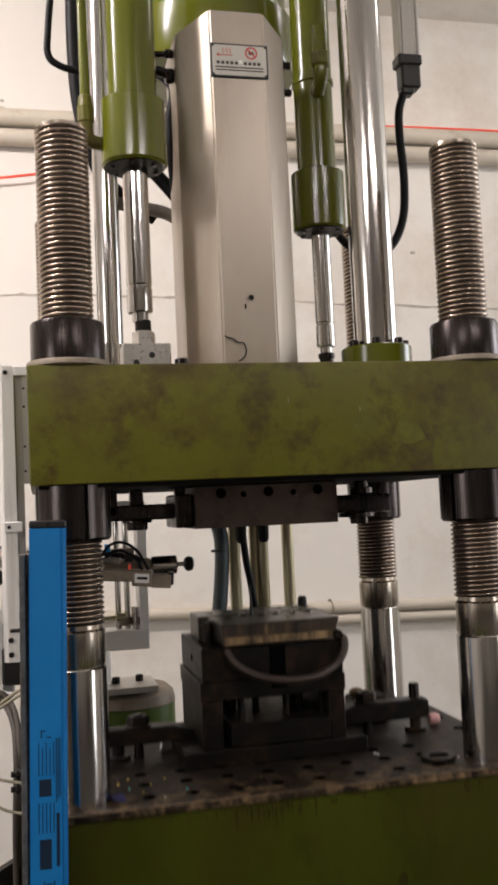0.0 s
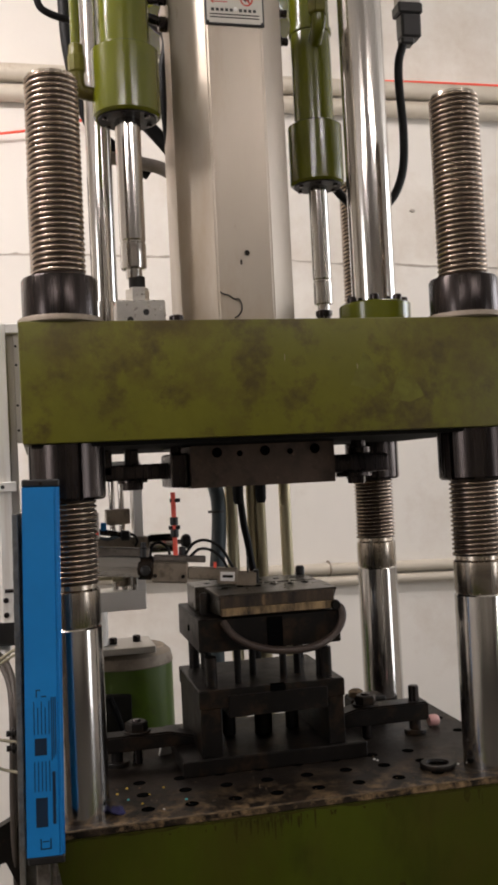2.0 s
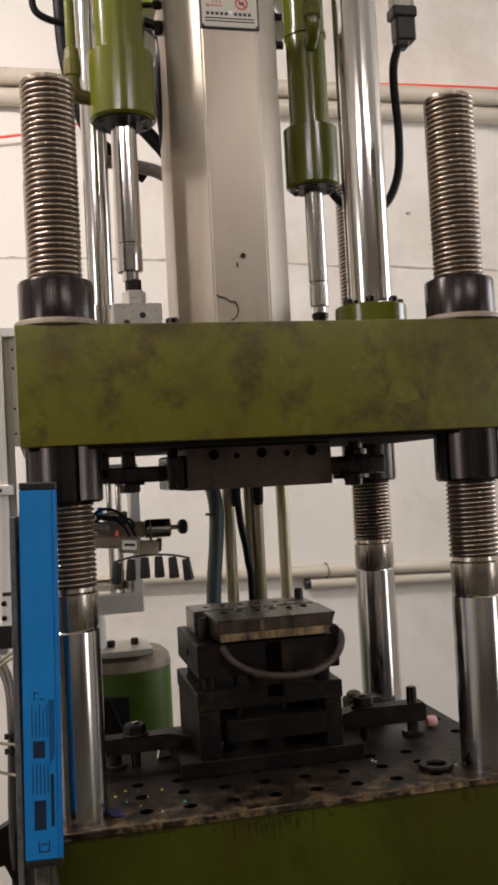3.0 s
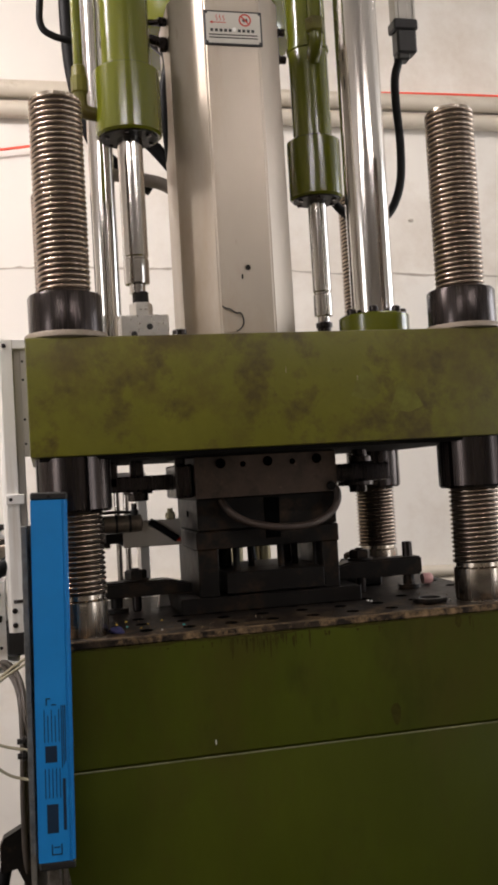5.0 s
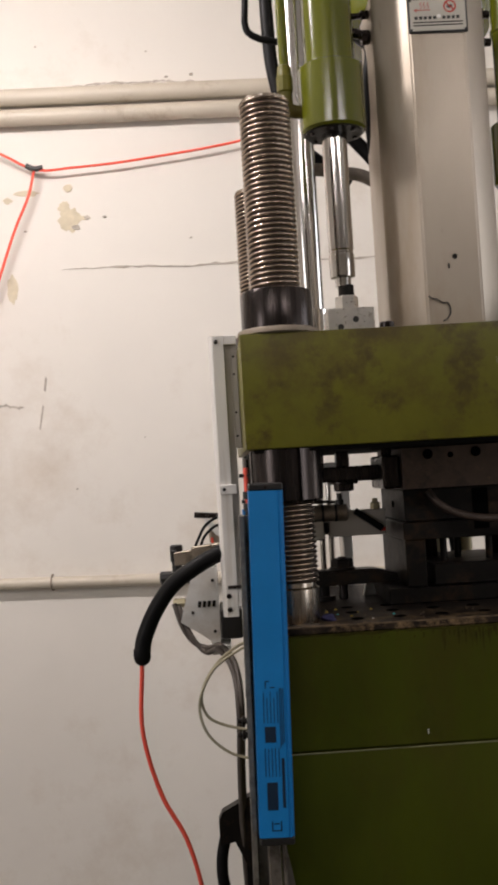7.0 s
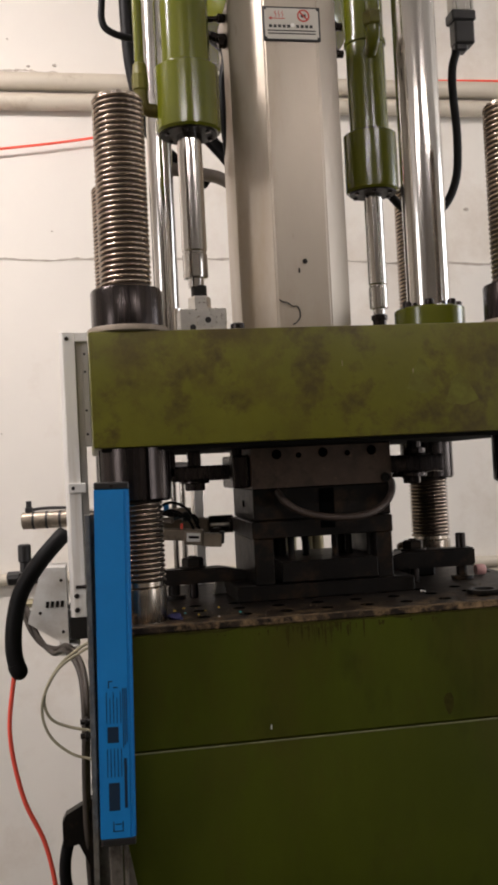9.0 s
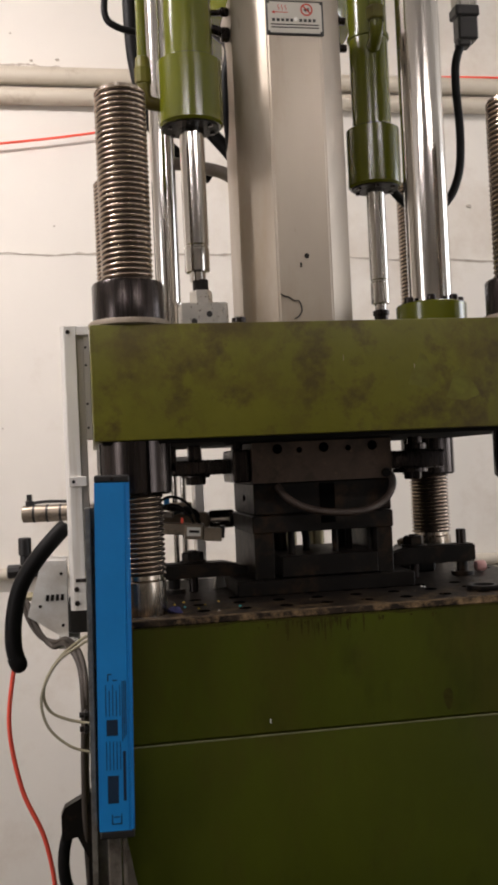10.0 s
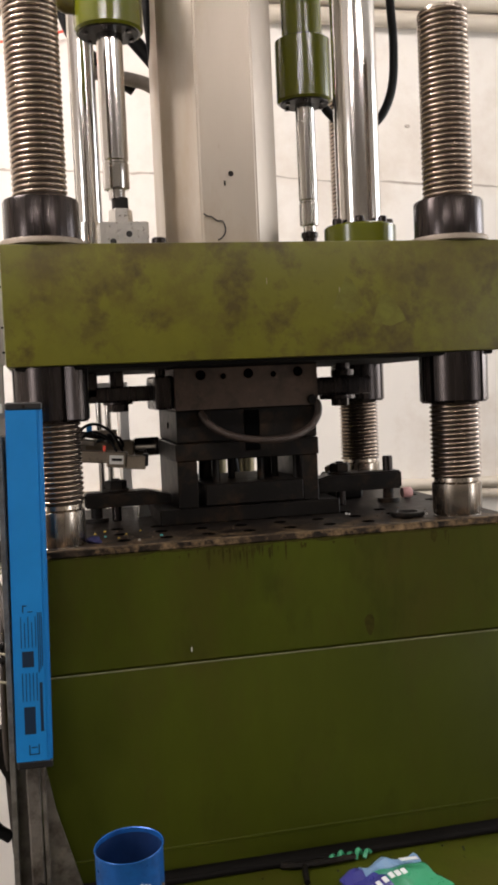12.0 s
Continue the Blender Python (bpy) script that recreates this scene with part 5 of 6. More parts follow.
# ---- robot: fixed pedestal, frame, valve box ----
def build_pedestal():
    p = thing("robot_pedestal", pose(0.128, 0.63, 0), "green round robot pedestal with an aluminium top plate", "pedestal")
    solid("drum", PEDGREEN, p, lambda bm: lathe(bm, [(0.098, 0.30), (0.098, 1.155), (0.092, 1.172), (0.08, 1.182), (0.02, 1.184)], n=48))
    solid("collar", WASHER, p, lambda bm: lathe(bm, [(0.0985, 1.15), (0.0995, 1.152), (0.095, 1.172), (0.082, 1.1835), (0.02, 1.186)], n=48), "pale worn shoulder")
    solid("top_plate", ALU, p, lambda bm: box(bm, -0.19, 0.052, -0.11, 0.02, 1.1855, 1.199, 0.0015), "white aluminium plate")
    for x, y in ((-0.03, -0.05), (0.02, -0.04), (-0.09, -0.06)):
        solid("bolt", BLACKNUT, p, lambda bm: lathe(bm, [(0.008, 1.199), (0.0085, 1.2), (0.0085, 1.211), (0.006, 1.213)], (x, y, 0), n=12))
    solid("spacer", ALU_BRIGHT, p, lambda bm: rod(bm, 0.022, 1.199, 1.292, -0.061, -0.05, 24))
    solid("inspection_opening", BLACK, p, lambda bm: box(bm, -0.06, 0.0, -0.0995, -0.07, 1.02, 1.105, 0.003), "dark opening in the drum")
    solid("inner_cable", RUBBER, p, lambda bm: tube(bm, [(-0.045, -0.10, 1.10), (-0.03, -0.108, 1.06), (-0.02, -0.105, 1.0), (-0.03, -0.102, 0.9)], 0.006, 8))
    f = thing("gripper_stand", pose(0, 0, 0), "aluminium stand with chrome guide rods", "stand")
    solid("bottom_plate", ALU_BRIGHT, f, lambda bm: box(bm, -0.02, 0.155, 0.43, 0.5, 1.288, 1.326, 0.0015))
    solid("side_plate", ALU_BRIGHT, f, lambda bm: box(bm, 0.138, 0.1555, 0.4295, 0.5, 1.326, 1.56, 0.001))
    solid("top_plate", ALU_BRIGHT, f, lambda bm: box(bm, -0.02, 0.1555, 0.43, 0.5, 1.56, 1.578, 0.0015))
    for x in (0.098, 0.116):
        solid("guide_rod", CHROME, f, lambda bm: rod(bm, 0.0058, 1.326, 1.56, x, 0.452, 16, 0.0005))
    solid("slide_block", GRIP, f, lambda bm: box(bm, 0.085, 0.131, 0.436, 0.48, 1.455, 1.485, 0.002))
    solid("stop_screw", BRASS, f, lambda bm: lathe(bm, [(0.004, 0.02), (0.004, 0.06), (0.008, 0.062), (0.008, 0.08), (0.005, 0.082)], (0.03, 0.435, 1.352), "x", 12), "brass stop screw")
    solid("buffer", CHROME, f, lambda bm: rod(bm, 0.0075, 1.326, 1.37, 0.13, 0.44, 14, 0.001))
    for x in (0.11, 0.13):
        solid("buffer_nut", GRIP, f, lambda bm: lathe(bm, [(0.009, 1.335), (0.01, 1.337), (0.01, 1.349), (0.009, 1.351)], (x, 0.442, 0), n=6), smooth=0)
    v = thing("valve_box", pose(0, 0, 0), "white painted valve box with faded lettering and cables", "valve box")
    solid("housing", WHITEMETAL, v, lambda bm: prism(bm, [(-0.187, 1.309), (-0.118, 1.262), (-0.118, 1.402), (-0.160, 1.404)], 0, 0.09), at=pose(0, 0.31, 0, 90, 0, 0))
    for k in range(4):
        solid("print_bar", DARKSTEEL, v, lambda bm: box(bm, -0.0028, 0.0028, -0.0005, 0.0005, -0.0055, 0.0055), at=pose(-0.152 + 0.0085 * k, 0.2195, 1.339, 0, 8, 0))
    for x, z in ((-0.165, 1.325), (-0.127, 1.29), (-0.127, 1.38)):
        solid("screw", BLACKNUT, v, lambda bm: lathe(bm, [(0.003, 0.0), (0.0025, -0.001)], (x, 0.2196, z), "y", 8))
    solid("valve_body", BLACK, v, lambda bm: lathe(bm, [(0.009, 1.395), (0.009, 1.412), (0.0115, 1.414), (0.0115, 1.442), (0.009, 1.444)], (-0.19, 0.26, 0), n=16), "black valve knob")
    solid("union", BLACK, v, lambda bm: lathe(bm, [(0.0095, -0.222), (0.0125, -0.22), (0.0125, -0.2), (0.008, -0.199), (0.008, -0.176)], (0, 0.26, 1.385), "x", 10), "black push-in union")
    solid("brass_fitting", BRASS, v, lambda bm: lathe(bm, [(0.007, -0.2), (0.009, -0.198), (0.009, -0.18), (0.006, -0.176)], (0, 0.25, 1.34), "x", 6), smooth=0)
    solid("manifold", DARKSTEEL, v, lambda bm: box(bm, -0.2, -0.15, 0.24, 0.28, 1.375, 1.396, 0.002))
    solid("black_base", BLACK, v, lambda bm: box(bm, -0.117, -0.078, 0.2, 0.31, 1.278, 1.33, 0.003), "black base block")
    solid("shelf", WHITEMETAL, v, lambda bm: box(bm, -0.15, 0.06, 0.45, 0.56, 1.248, 1.258, 0.001), "thin shelf plate")
    solid("shelf_arm", WHITEMETAL, v, lambda bm: box(bm, -0.135, -0.1, 0.2, 0.56, 1.252, 1.268, 0.001))


build_pedestal()
HOSE = hose_thing("corrugated_hose", [(-0.085, 0.15, 1.442), (-0.1, 0.14, 1.436), (-0.142, 0.13, 1.416), (-0.186, 0.13, 1.386), (-0.217, 0.13, 1.345), (-0.237, 0.13, 1.303), (-0.243, 0.13, 1.275)], 0.0138, RUBBER, "thick black corrugated cable hose with a rounded end", "hose", 0.007, 18, 8, 0.005)
solid("end_boot", RUBBER, HOSE, lambda bm: lathe(bm, [(0.014, 0.008), (0.0148, 0.0), (0.0144, -0.007), (0.012, -0.014), (0.0065, -0.0185), (0.004, -0.0195)], (-0.158, -0.02, -0.167), n=18), "rounded rubber end boot")
LEAD = hose_thing("red_lead", [(-0.2435, 0.13, 1.285), (-0.2445, 0.13, 1.25), (-0.249, 0.13, 1.146), (-0.224, 0.13, 1.042), (-0.186, 0.13, 0.965), (-0.165, 0.13, 0.882), (-0.165, 0.135, 0.8), (-0.185, 0.135, 0.4), (-0.19, 0.135, 0.005)], 0.0038, RED, "thin red lead hanging out of the hose", "cable")
for k, pts in enumerate((
        [(-0.198, 0.24, 1.34), (-0.185, 0.23, 1.30), (-0.165, 0.22, 1.272), (-0.14, 0.2, 1.265), (-0.118, 0.16, 1.275), (-0.096, 0.1, 1.255), (-0.0895, 0.05, 1.204), (-0.094, 0.05, 1.085), (-0.094, 0.06, 0.98), (-0.09, 0.07, 0.835)],
        [(-0.19, 0.24, 1.335), (-0.17, 0.22, 1.285), (-0.145, 0.2, 1.258), (-0.122, 0.15, 1.27), (-0.1, 0.09, 1.245), (-0.0945, 0.045, 1.19), (-0.0985, 0.045, 1.08), (-0.0985, 0.055, 0.97), (-0.094, 0.065, 0.835)])):
    hose_thing("sensor_cable", pts, 0.0046, CABLEBROWN, "dark grey-brown sensor cable sagging from the valve box", "cable")
hose_thing("looped_cord", [(-0.082, -0.07, 1.318), (-0.092, -0.06, 1.312), (-0.12, -0.06, 1.292), (-0.142, -0.06, 1.262), (-0.149, -0.06, 1.235), (-0.14, -0.06, 1.211), (-0.117, -0.06, 1.198), (-0.085, -0.075, 1.193)], 0.0022, CORD, "thin beige cord in a loop", "cord")
hose_thing("looped_cord", [(-0.082, -0.074, 1.312), (-0.092, -0.066, 1.306), (-0.126, -0.066, 1.284), (-0.147, -0.066, 1.25), (-0.152, -0.066, 1.219), (-0.141, -0.066, 1.186), (-0.113, -0.066, 1.16), (-0.085, -0.075, 1.152)], 0.0021, CORD, "thin beige cord in a loop", "cord")
HB = thing("hand_lever", pose(-0.1, 0.06, 0), "black hand lever bracket with a bowed grip beside the base", "lever")
solid("plate", DARKSTEEL, HB, lambda bm: prism(bm, [(-0.036, 1.02), (-0.03, 1.032), (0.016, 1.055), (0.016, 0.84), (0.004, 0.84), (0.004, 0.95), (-0.012, 0.985), (-0.036, 0.98)], 0, 0.02), at=pose(0, 0.01, 0, 90, 0, 0))
solid("grip", RUBBER, HB, lambda bm: tube(bm, [(-0.024, 0.0, 1.0), (-0.034, 0, 0.96), (-0.034, 0, 0.92), (-0.022, 0, 0.885), (0.0, 0, 0.865)], 0.0095, 12), "black bowed grip")


# ---- swinging arm ----
PIV = Vector((-0.035, 0.25, 0))


def build_arm():
    c = thing("swing_arm", pose(PIV.x, PIV.y, 0), "swivelling pick-up arm of grey cast metal and aluminium", "robot arm")
    solid("hub", DARKSTEEL, c, lambda bm: lathe(bm, [(0.022, 1.438), (0.026, 1.441), (0.026, 1.5), (0.022, 1.503)], n=28))
    solid("carrier", DARKSTEEL, c, lambda bm: box(bm, -0.02, 0.02, 0.0, 0.19, 1.47, 1.49, 0.002), "carrier bar to the frame")
    solid("rear_bar", GRIP, c, lambda bm: lathe(bm, [(0.012, -0.16), (0.0155, -0.158), (0.0155, -0.022), (0.012, -0.02)], (0, 0.0, 1.485), "x", 22), "cast rear cylinder")
    for bx in (-0.138, -0.114, -0.09, -0.066):
        solid("band", BLACK, c, lambda bm: lathe(bm, [(0.0145, bx - 0.0025), (0.0162, bx - 0.002), (0.0162, bx + 0.002), (0.0145, bx + 0.0025)], (0, 0.0, 1.485), "x", 22), "dark clamping band")
    solid("rear_line", BLACK, c, lambda bm: tube(bm, [(-0.15, 0, 1.503), (-0.12, 0, 1.506), (-0.08, 0, 1.505), (-0.04, 0, 1.502)], 0.0028, 8), "thin black air line")
    solid("rear_fitting", BLACK, c, lambda bm: lathe(bm, [(0.006, 1.497), (0.0075, 1.499), (0.0075, 1.508), (0.005, 1.509), (0.005, 1.52)], (-0.147, 0, 0), n=10))
    solid("bracket_web", DARKSTEEL, c, lambda bm: box(bm, 0.005, 0.035, 0.015, 0.1, 1.445, 1.475, 0.003))
    # slide with gripper, drawn at z = 0 of the jaw
    def slide_bar(bm):
        box(bm, -0.045, 0.03, -0.0145, 0.0145, -0.008, 0.0265, 0.002)
        box(bm, -0.045, 0.03, -0.017, -0.0145, -0.0075, 0.004, 0.001)
        box(bm, -0.045, 0.03, -0.017, -0.0145, 0.0085, 0.026, 0.001)
    a = solid("slide", SLIDEMETAL, c, slide_bar, "dull square slide profile with a lengthwise groove")
    def sub(name, mat, fn, label="", **k):
        return solid(name, mat, a, fn, label, **k)
    sub("slide_rail", STRUT, lambda bm: box(bm, -0.045, 0.045, -0.013, 0.013, 0.0268, 0.042, 0.002))
    sub("joint", DARKSTEEL, lambda bm: lathe(bm, [(0.014, 0.024), (0.021, 0.027), (0.021, 0.05), (0.016, 0.053)], (0, 0, 0.008), "x", 16), "dark clamp joint")
    sub("flow_valve", BLACK, lambda bm: lathe(bm, [(0.006, -0.034), (0.0085, -0.033), (0.0085, -0.024), (0.006, -0.0235), (0.006, -0.016)], (0.04, 0, 0.006), "y", 12), "black flow control knob")
    sub("flow_valve", BLACK, lambda bm: lathe(bm, [(0.006, 0.026), (0.0075, 0.028), (0.0075, 0.042), (0.005, 0.044), (0.005, 0.052)], (0.034, -0.008, 0), n=12), "black flow control knob")
    for fx in (0.056, 0.104):
        sub("body_screw", BLACKNUT, lambda bm: lathe(bm, [(0.0035, 0.0), (0.003, -0.0018), (0.0015, -0.0018)], (fx, -0.0142, -0.004), "y", 10))
    sub("body", GRIP, lambda bm: box(bm, 0.05, 0.112, -0.014, 0.014, -0.016, 0.02, 0.003), "cast gripper body")
    sub("top_rail", STRUT, lambda bm: box(bm, 0.052, 0.142, -0.012, 0.012, 0.0205, 0.031, 0.002))
    sub("finger_block", GRIP, lambda bm: box(bm, 0.112, 0.165, -0.011, 0.011, -0.009, 0.012, 0.002))
    sub("jaw_housing", GRIP, lambda bm: box(bm, 0.163, 0.198, -0.013, 0.013, -0.016, 0.012, 0.002), "cast jaw housing")
    sub("jaw_spring", ALU_BRIGHT, lambda bm: box(bm, 0.168, 0.193, -0.0138, -0.012, -0.010, 0.006, 0.0008), "bright spring window")
    sub("jaw_web", DARKSTEEL, lambda bm: box(bm, 0.172, 0.190, -0.0145, -0.0135, -0.004, 0.0005, 0.0003))
    for y in (-0.006, 0.006):
        sub("jaw", GRIP, lambda bm: box(bm, 0.196, 0.231, y - 0.004, y + 0.004, -0.018, 0.006, 0.0015), "gripper jaw")
    sub("jaw_tip", BLACK, lambda bm: box(bm, 0.226, 0.235, -0.009, 0.009, -0.012, 0.010, 0.001))
    upright = pose(0.09, 0, 0.028, 0, -4.5, 0)
    sub("air_tube", RED, lambda bm: rod(bm, 0.0042, 0.0, 0.112, 0, 0.0, 12, 0.0005), "upright red air tube", at=upright)
    for z0, z1 in ((0.034, 0.048), (0.055, 0.069)):
        sub("tube_union", BLACK, lambda bm: rod(bm, 0.0072, z0, z1, 0, 0, 12, 0.001), at=upright)
    sub("union_stub", BLACK, lambda bm: lathe(bm, [(0.0035, -0.010), (0.0035, 0.0), (0.0035, 0.010)], (0, 0, 0.051), "x", 8), at=upright)
    sub("tube_clip", BLACK, lambda bm: lathe(bm, [(0.0035, -0.006), (0.0035, 0.012)], (0, 0, 0.098), "x", 8), at=upright)
    sub("hose", RUBBER, lambda bm: tube(bm, [(0.045, 0.006, 0.02), (0.048, 0.006, 0.045), (0.06, 0.006, 0.052), (0.074, 0.006, 0.044), (0.08, 0.006, 0.03)], 0.0024, 8), "thin black air hose")
    sub("hose", RUBBER, lambda bm: tube(bm, [(0.105, 0.004, 0.03), (0.12, 0.004, 0.052), (0.142, 0.004, 0.058), (0.168, 0.004, 0.045), (0.19, 0.004, 0.012)], 0.0026, 8), "thin black air hose")
    sub("hose", RUBBER, lambda bm: tube(bm, [(0.115, -0.006, 0.03), (0.13, -0.006, 0.043), (0.15, -0.006, 0.042), (0.17, -0.006, 0.028), (0.18, -0.006, 0.012)], 0.0026, 8), "thin black air hose")
    sub("hose_nut", BLACK, lambda bm: rod(bm, 0.006, 0.03, 0.046, 0.101, 0.004, 10, 0.001))
    sub("indicator", RED, lambda bm: box(bm, 0.156, 0.161, -0.0125, -0.0105, 0.012, 0.022))
    return c, a


ARM, SLIDE = build_arm()


def build_stop():
    """Pneumatic stop that draws back while the arm is swung out."""
    c = thing("stop_cylinder", pose(0, 0, 0), "bright pneumatic stop cylinder with a black round knob", "pneumatic cylinder")
    at = (-0.035, 0.37, 1.452)
    solid("barrel", CHROME, c, lambda bm: lathe(bm, [(0.006, 0.19), (0.0175, 0.191), (0.0185, 0.194), (0.0185, 0.238), (0.016, 0.24), (0.006, 0.241)], at, "x", 28), "bright cylinder barrel")
    solid("spindle", CHROME, c, lambda bm: lathe(bm, [(0.0045, 0.239), (0.0045, 0.256)], at, "x", 12))
    solid("knob", BLACK, c, lambda bm: lathe(bm, [(0.006, 0.254), (0.012, 0.257), (0.0145, 0.263), (0.013, 0.27), (0.008, 0.273)], at, "x", 20), "black round knob")
    solid("bracket", GRIP, c, lambda bm: box(bm, 0.0, 0.155, 0.355, 0.385, 1.437, 1.467, 0.003))
    solid("air_rod", BLACKNUT, c, lambda bm: tube(bm, [(-0.025, 0.31, 1.494), (0.035, 0.31, 1.488), (0.09, 0.31, 1.478), (0.115, 0.31, 1.472)], 0.0055, 10), "thin dark air line")
    solid("air_joint", BLACK, c, lambda bm: lathe(bm, [(0.007, 0.1), (0.0095, 0.102), (0.0095, 0.115), (0.006, 0.118)], (0, 0.31, 1.474), "x", 10))
    for cx, cz in ((0.036, 1.497), (0.07, 1.4915)):
        solid("blue_connector", BLUE, c, lambda bm: box(bm, cx - 0.005, cx + 0.005, 0.303, 0.313, cz - 0.006, cz + 0.008, 0.0012), "small blue push-in connector")
    solid("pale_lever", WHITEMETAL, c, lambda bm: prism(bm, [(-0.012, 1.492), (0.0, 1.488), (0.022, 1.46), (0.034, 1.452), (0.034, 1.446), (0.014, 1.452), (-0.006, 1.476)], 0, 0.006), "pale bent lever", at=pose(0.0, 0.345, 0, 90, 0, 0))
    solid("air_hose", RUBBER, c, lambda bm: tube(bm, [(0.11, 0.312, 1.476), (0.124, 0.318, 1.474), (0.132, 0.33, 1.462), (0.13, 0.345, 1.452)], 0.0026, 8), "thin black air hose")
    solid("air_hose", BLUEHOSE, c, lambda bm: tube(bm, [(0.036, 0.306, 1.49), (0.052, 0.3, 1.478), (0.075, 0.302, 1.47), (0.098, 0.31, 1.474)], 0.003, 8), "dark blue air hose")
    solid("rod_bracket", DARKSTEEL, c, lambda bm: box(bm, 0.02, 0.04, 0.305, 0.357, 1.455, 1.488, 0.002))
    solid("tie_bar", DARKSTEEL, c, lambda bm: box(bm, 0.06, 0.09, 0.38, 0.44, 1.442, 1.462, 0.002))
    return c


STOP = build_stop()


def build_hose_bracket():
    """Grey plate with a hose stub that comes forward while the arm is swung out."""
    c = thing("hose_bracket", pose(0, 0, 0), "grey plate carrying a dark hose stub and brass fitting", "bracket")
    solid("plate", ALU, c, lambda bm: box(bm, 0.09, 0.194, 0.25, 0.257, 1.441, 1.488, 0.001))
    solid("hose_stub", RUBBER, c, lambda bm: tube(bm, [(0.138, 0.243, 1.4865), (0.16, 0.243, 1.471), (0.186, 0.243, 1.452)], 0.0062, 10), "dark hose stub")
    solid("hose_tip", RED, c, lambda bm: lathe(bm, [(0.0035, -0.003), (0.0035, 0.004)], (0.1875, 0.243, 1.451), "x", 10), "red tube end")
    solid("fitting", BRASS, c, lambda bm: lathe(bm, [(0.007, 1.487), (0.009, 1.489), (0.009, 1.499), (0.005, 1.501), (0.005, 1.507)], (0.177, 0.2535, 0), n=6), "brass fitting", smooth=0)
    solid("carrier", DARKSTEEL, c, lambda bm: box(bm, 0.06, 0.1, 0.252, 0.5, 1.45, 1.468, 0.002))
    return c


HOSE_BRACKET = build_hose_bracket()


def blend(rows, t):
    """Smooth step through (time, value) rows."""
    if t <= rows[0][0]:
        return rows[0][1]
    for (t0, a), (t1, b) in zip(rows, rows[1:]):
        if t <= t1:
            f = (t - t0) / (t1 - t0)
            return a + (b - a) * f * f * (3 - 2 * f)
    return rows[-1][1]


TURN_ROWS = ((0.0, -10.0), (3.45, -10.0), (4.65, 180.0), (7.4, 180.0), (8.7, -10.0), (12.0, -10.0))
GRIP_X = 0.2165
REACH_ROWS = ((0.0, -0.02), (0.36, -0.02), (0.62, 0.131), (2.54, 0.131), (2.98, -0.03), (3.4, -0.03), (4.7, 0.0), (4.95, 0.0), (5.25, 0.135), (6.28, 0.135), (6.73, -0.068), (7.5, -0.08), (8.9, -0.032), (12.0, -0.032))
HEIGHT_ROWS = ((0.0, 1.44), (0.36, 1.44), (0.62, 1.412), (0.9, 1.412), (1.12, 1.367), (2.12, 1.367), (2.38, 1.391), (2.54, 1.391), (2.95, 1.434), (4.9, 1.434), (5.25, 1.422), (6.4, 1.416), (6.8, 1.426), (8.9, 1.44), (12.0, 1.44))
DROP_T = 5.32


def strip_pose(t):
    """In the mould till it is drawn, then in the jaws, then let fall beside the press."""
    held = blend(REACH_ROWS, t) + GRIP_X
    a = radians(blend(TURN_ROWS, t))
    x, y = PIV.x + held * math.cos(a), PIV.y + held * math.sin(a)
    z = blend(HEIGHT_ROWS, t) - 0.019
    a_m = radians(blend(TURN_ROWS, 2.4))
    x_m, y_m = PIV.x + (0.131 + GRIP_X) * math.cos(a_m), PIV.y + (0.131 + GRIP_X) * math.sin(a_m)
    if t < 2.12:
        return pose(x_m, y_m, T_OPEN + 0.222 + blend(TABLE_ROWS, t) + blend(LIFT_ROWS, t))
    if t < 2.38:
        f = (t - 2.12) / 0.26
        z0 = T_OPEN + 0.222 + 0.06
        return pose(x_m, y_m, z0 + (1.372 - z0) * f * f * (3 - 2 * f))
    if t > DROP_T:
        z = max(0.045, z - 4.9 * (t - DROP_T) ** 2)
    return pose(x, y, z, 0, 0, math.degrees(a))


# ---- machine base with its front deck ----
DECK = 0.83


def build_base():
    b = thing("press_bed", pose(0, 0, 0), "olive-green press bed with an oily front deck", "press bed")

    def ring(bm):
        x0, x1, y0, y1 = -0.078, 0.84, -0.62, 0.72
        a0, a1, c0, c1 = -0.075, 0.725, -0.072, 0.53
        for X0, X1, Y0, Y1 in ((x0, x1, y0, c0), (x0, x1, c1, y1), (x0, a0, c0, c1), (a1, x1, c0, c1)):
            box(bm, X0, X1, Y0, Y1, 0.30, DECK if Y0 < -0.1 else 0.70)
        box(bm, x0 + 0.02, x1 - 0.02, y0 + 0.02, y1 - 0.02, 0.0, 0.30)
        bmesh.ops.remove_doubles(bm, verts=bm.verts[:], dist=1e-5)
    solid("body", GREEN_SHADED, b, ring, smooth=0)
    solid("wiper_strip", MATTBLACK, b, lambda bm: box(bm, -0.075, 0.725, -0.098, -0.0665, DECK, DECK + 0.010, 0.003), "black rubber wiper strip along the table")
    return b


build_base()


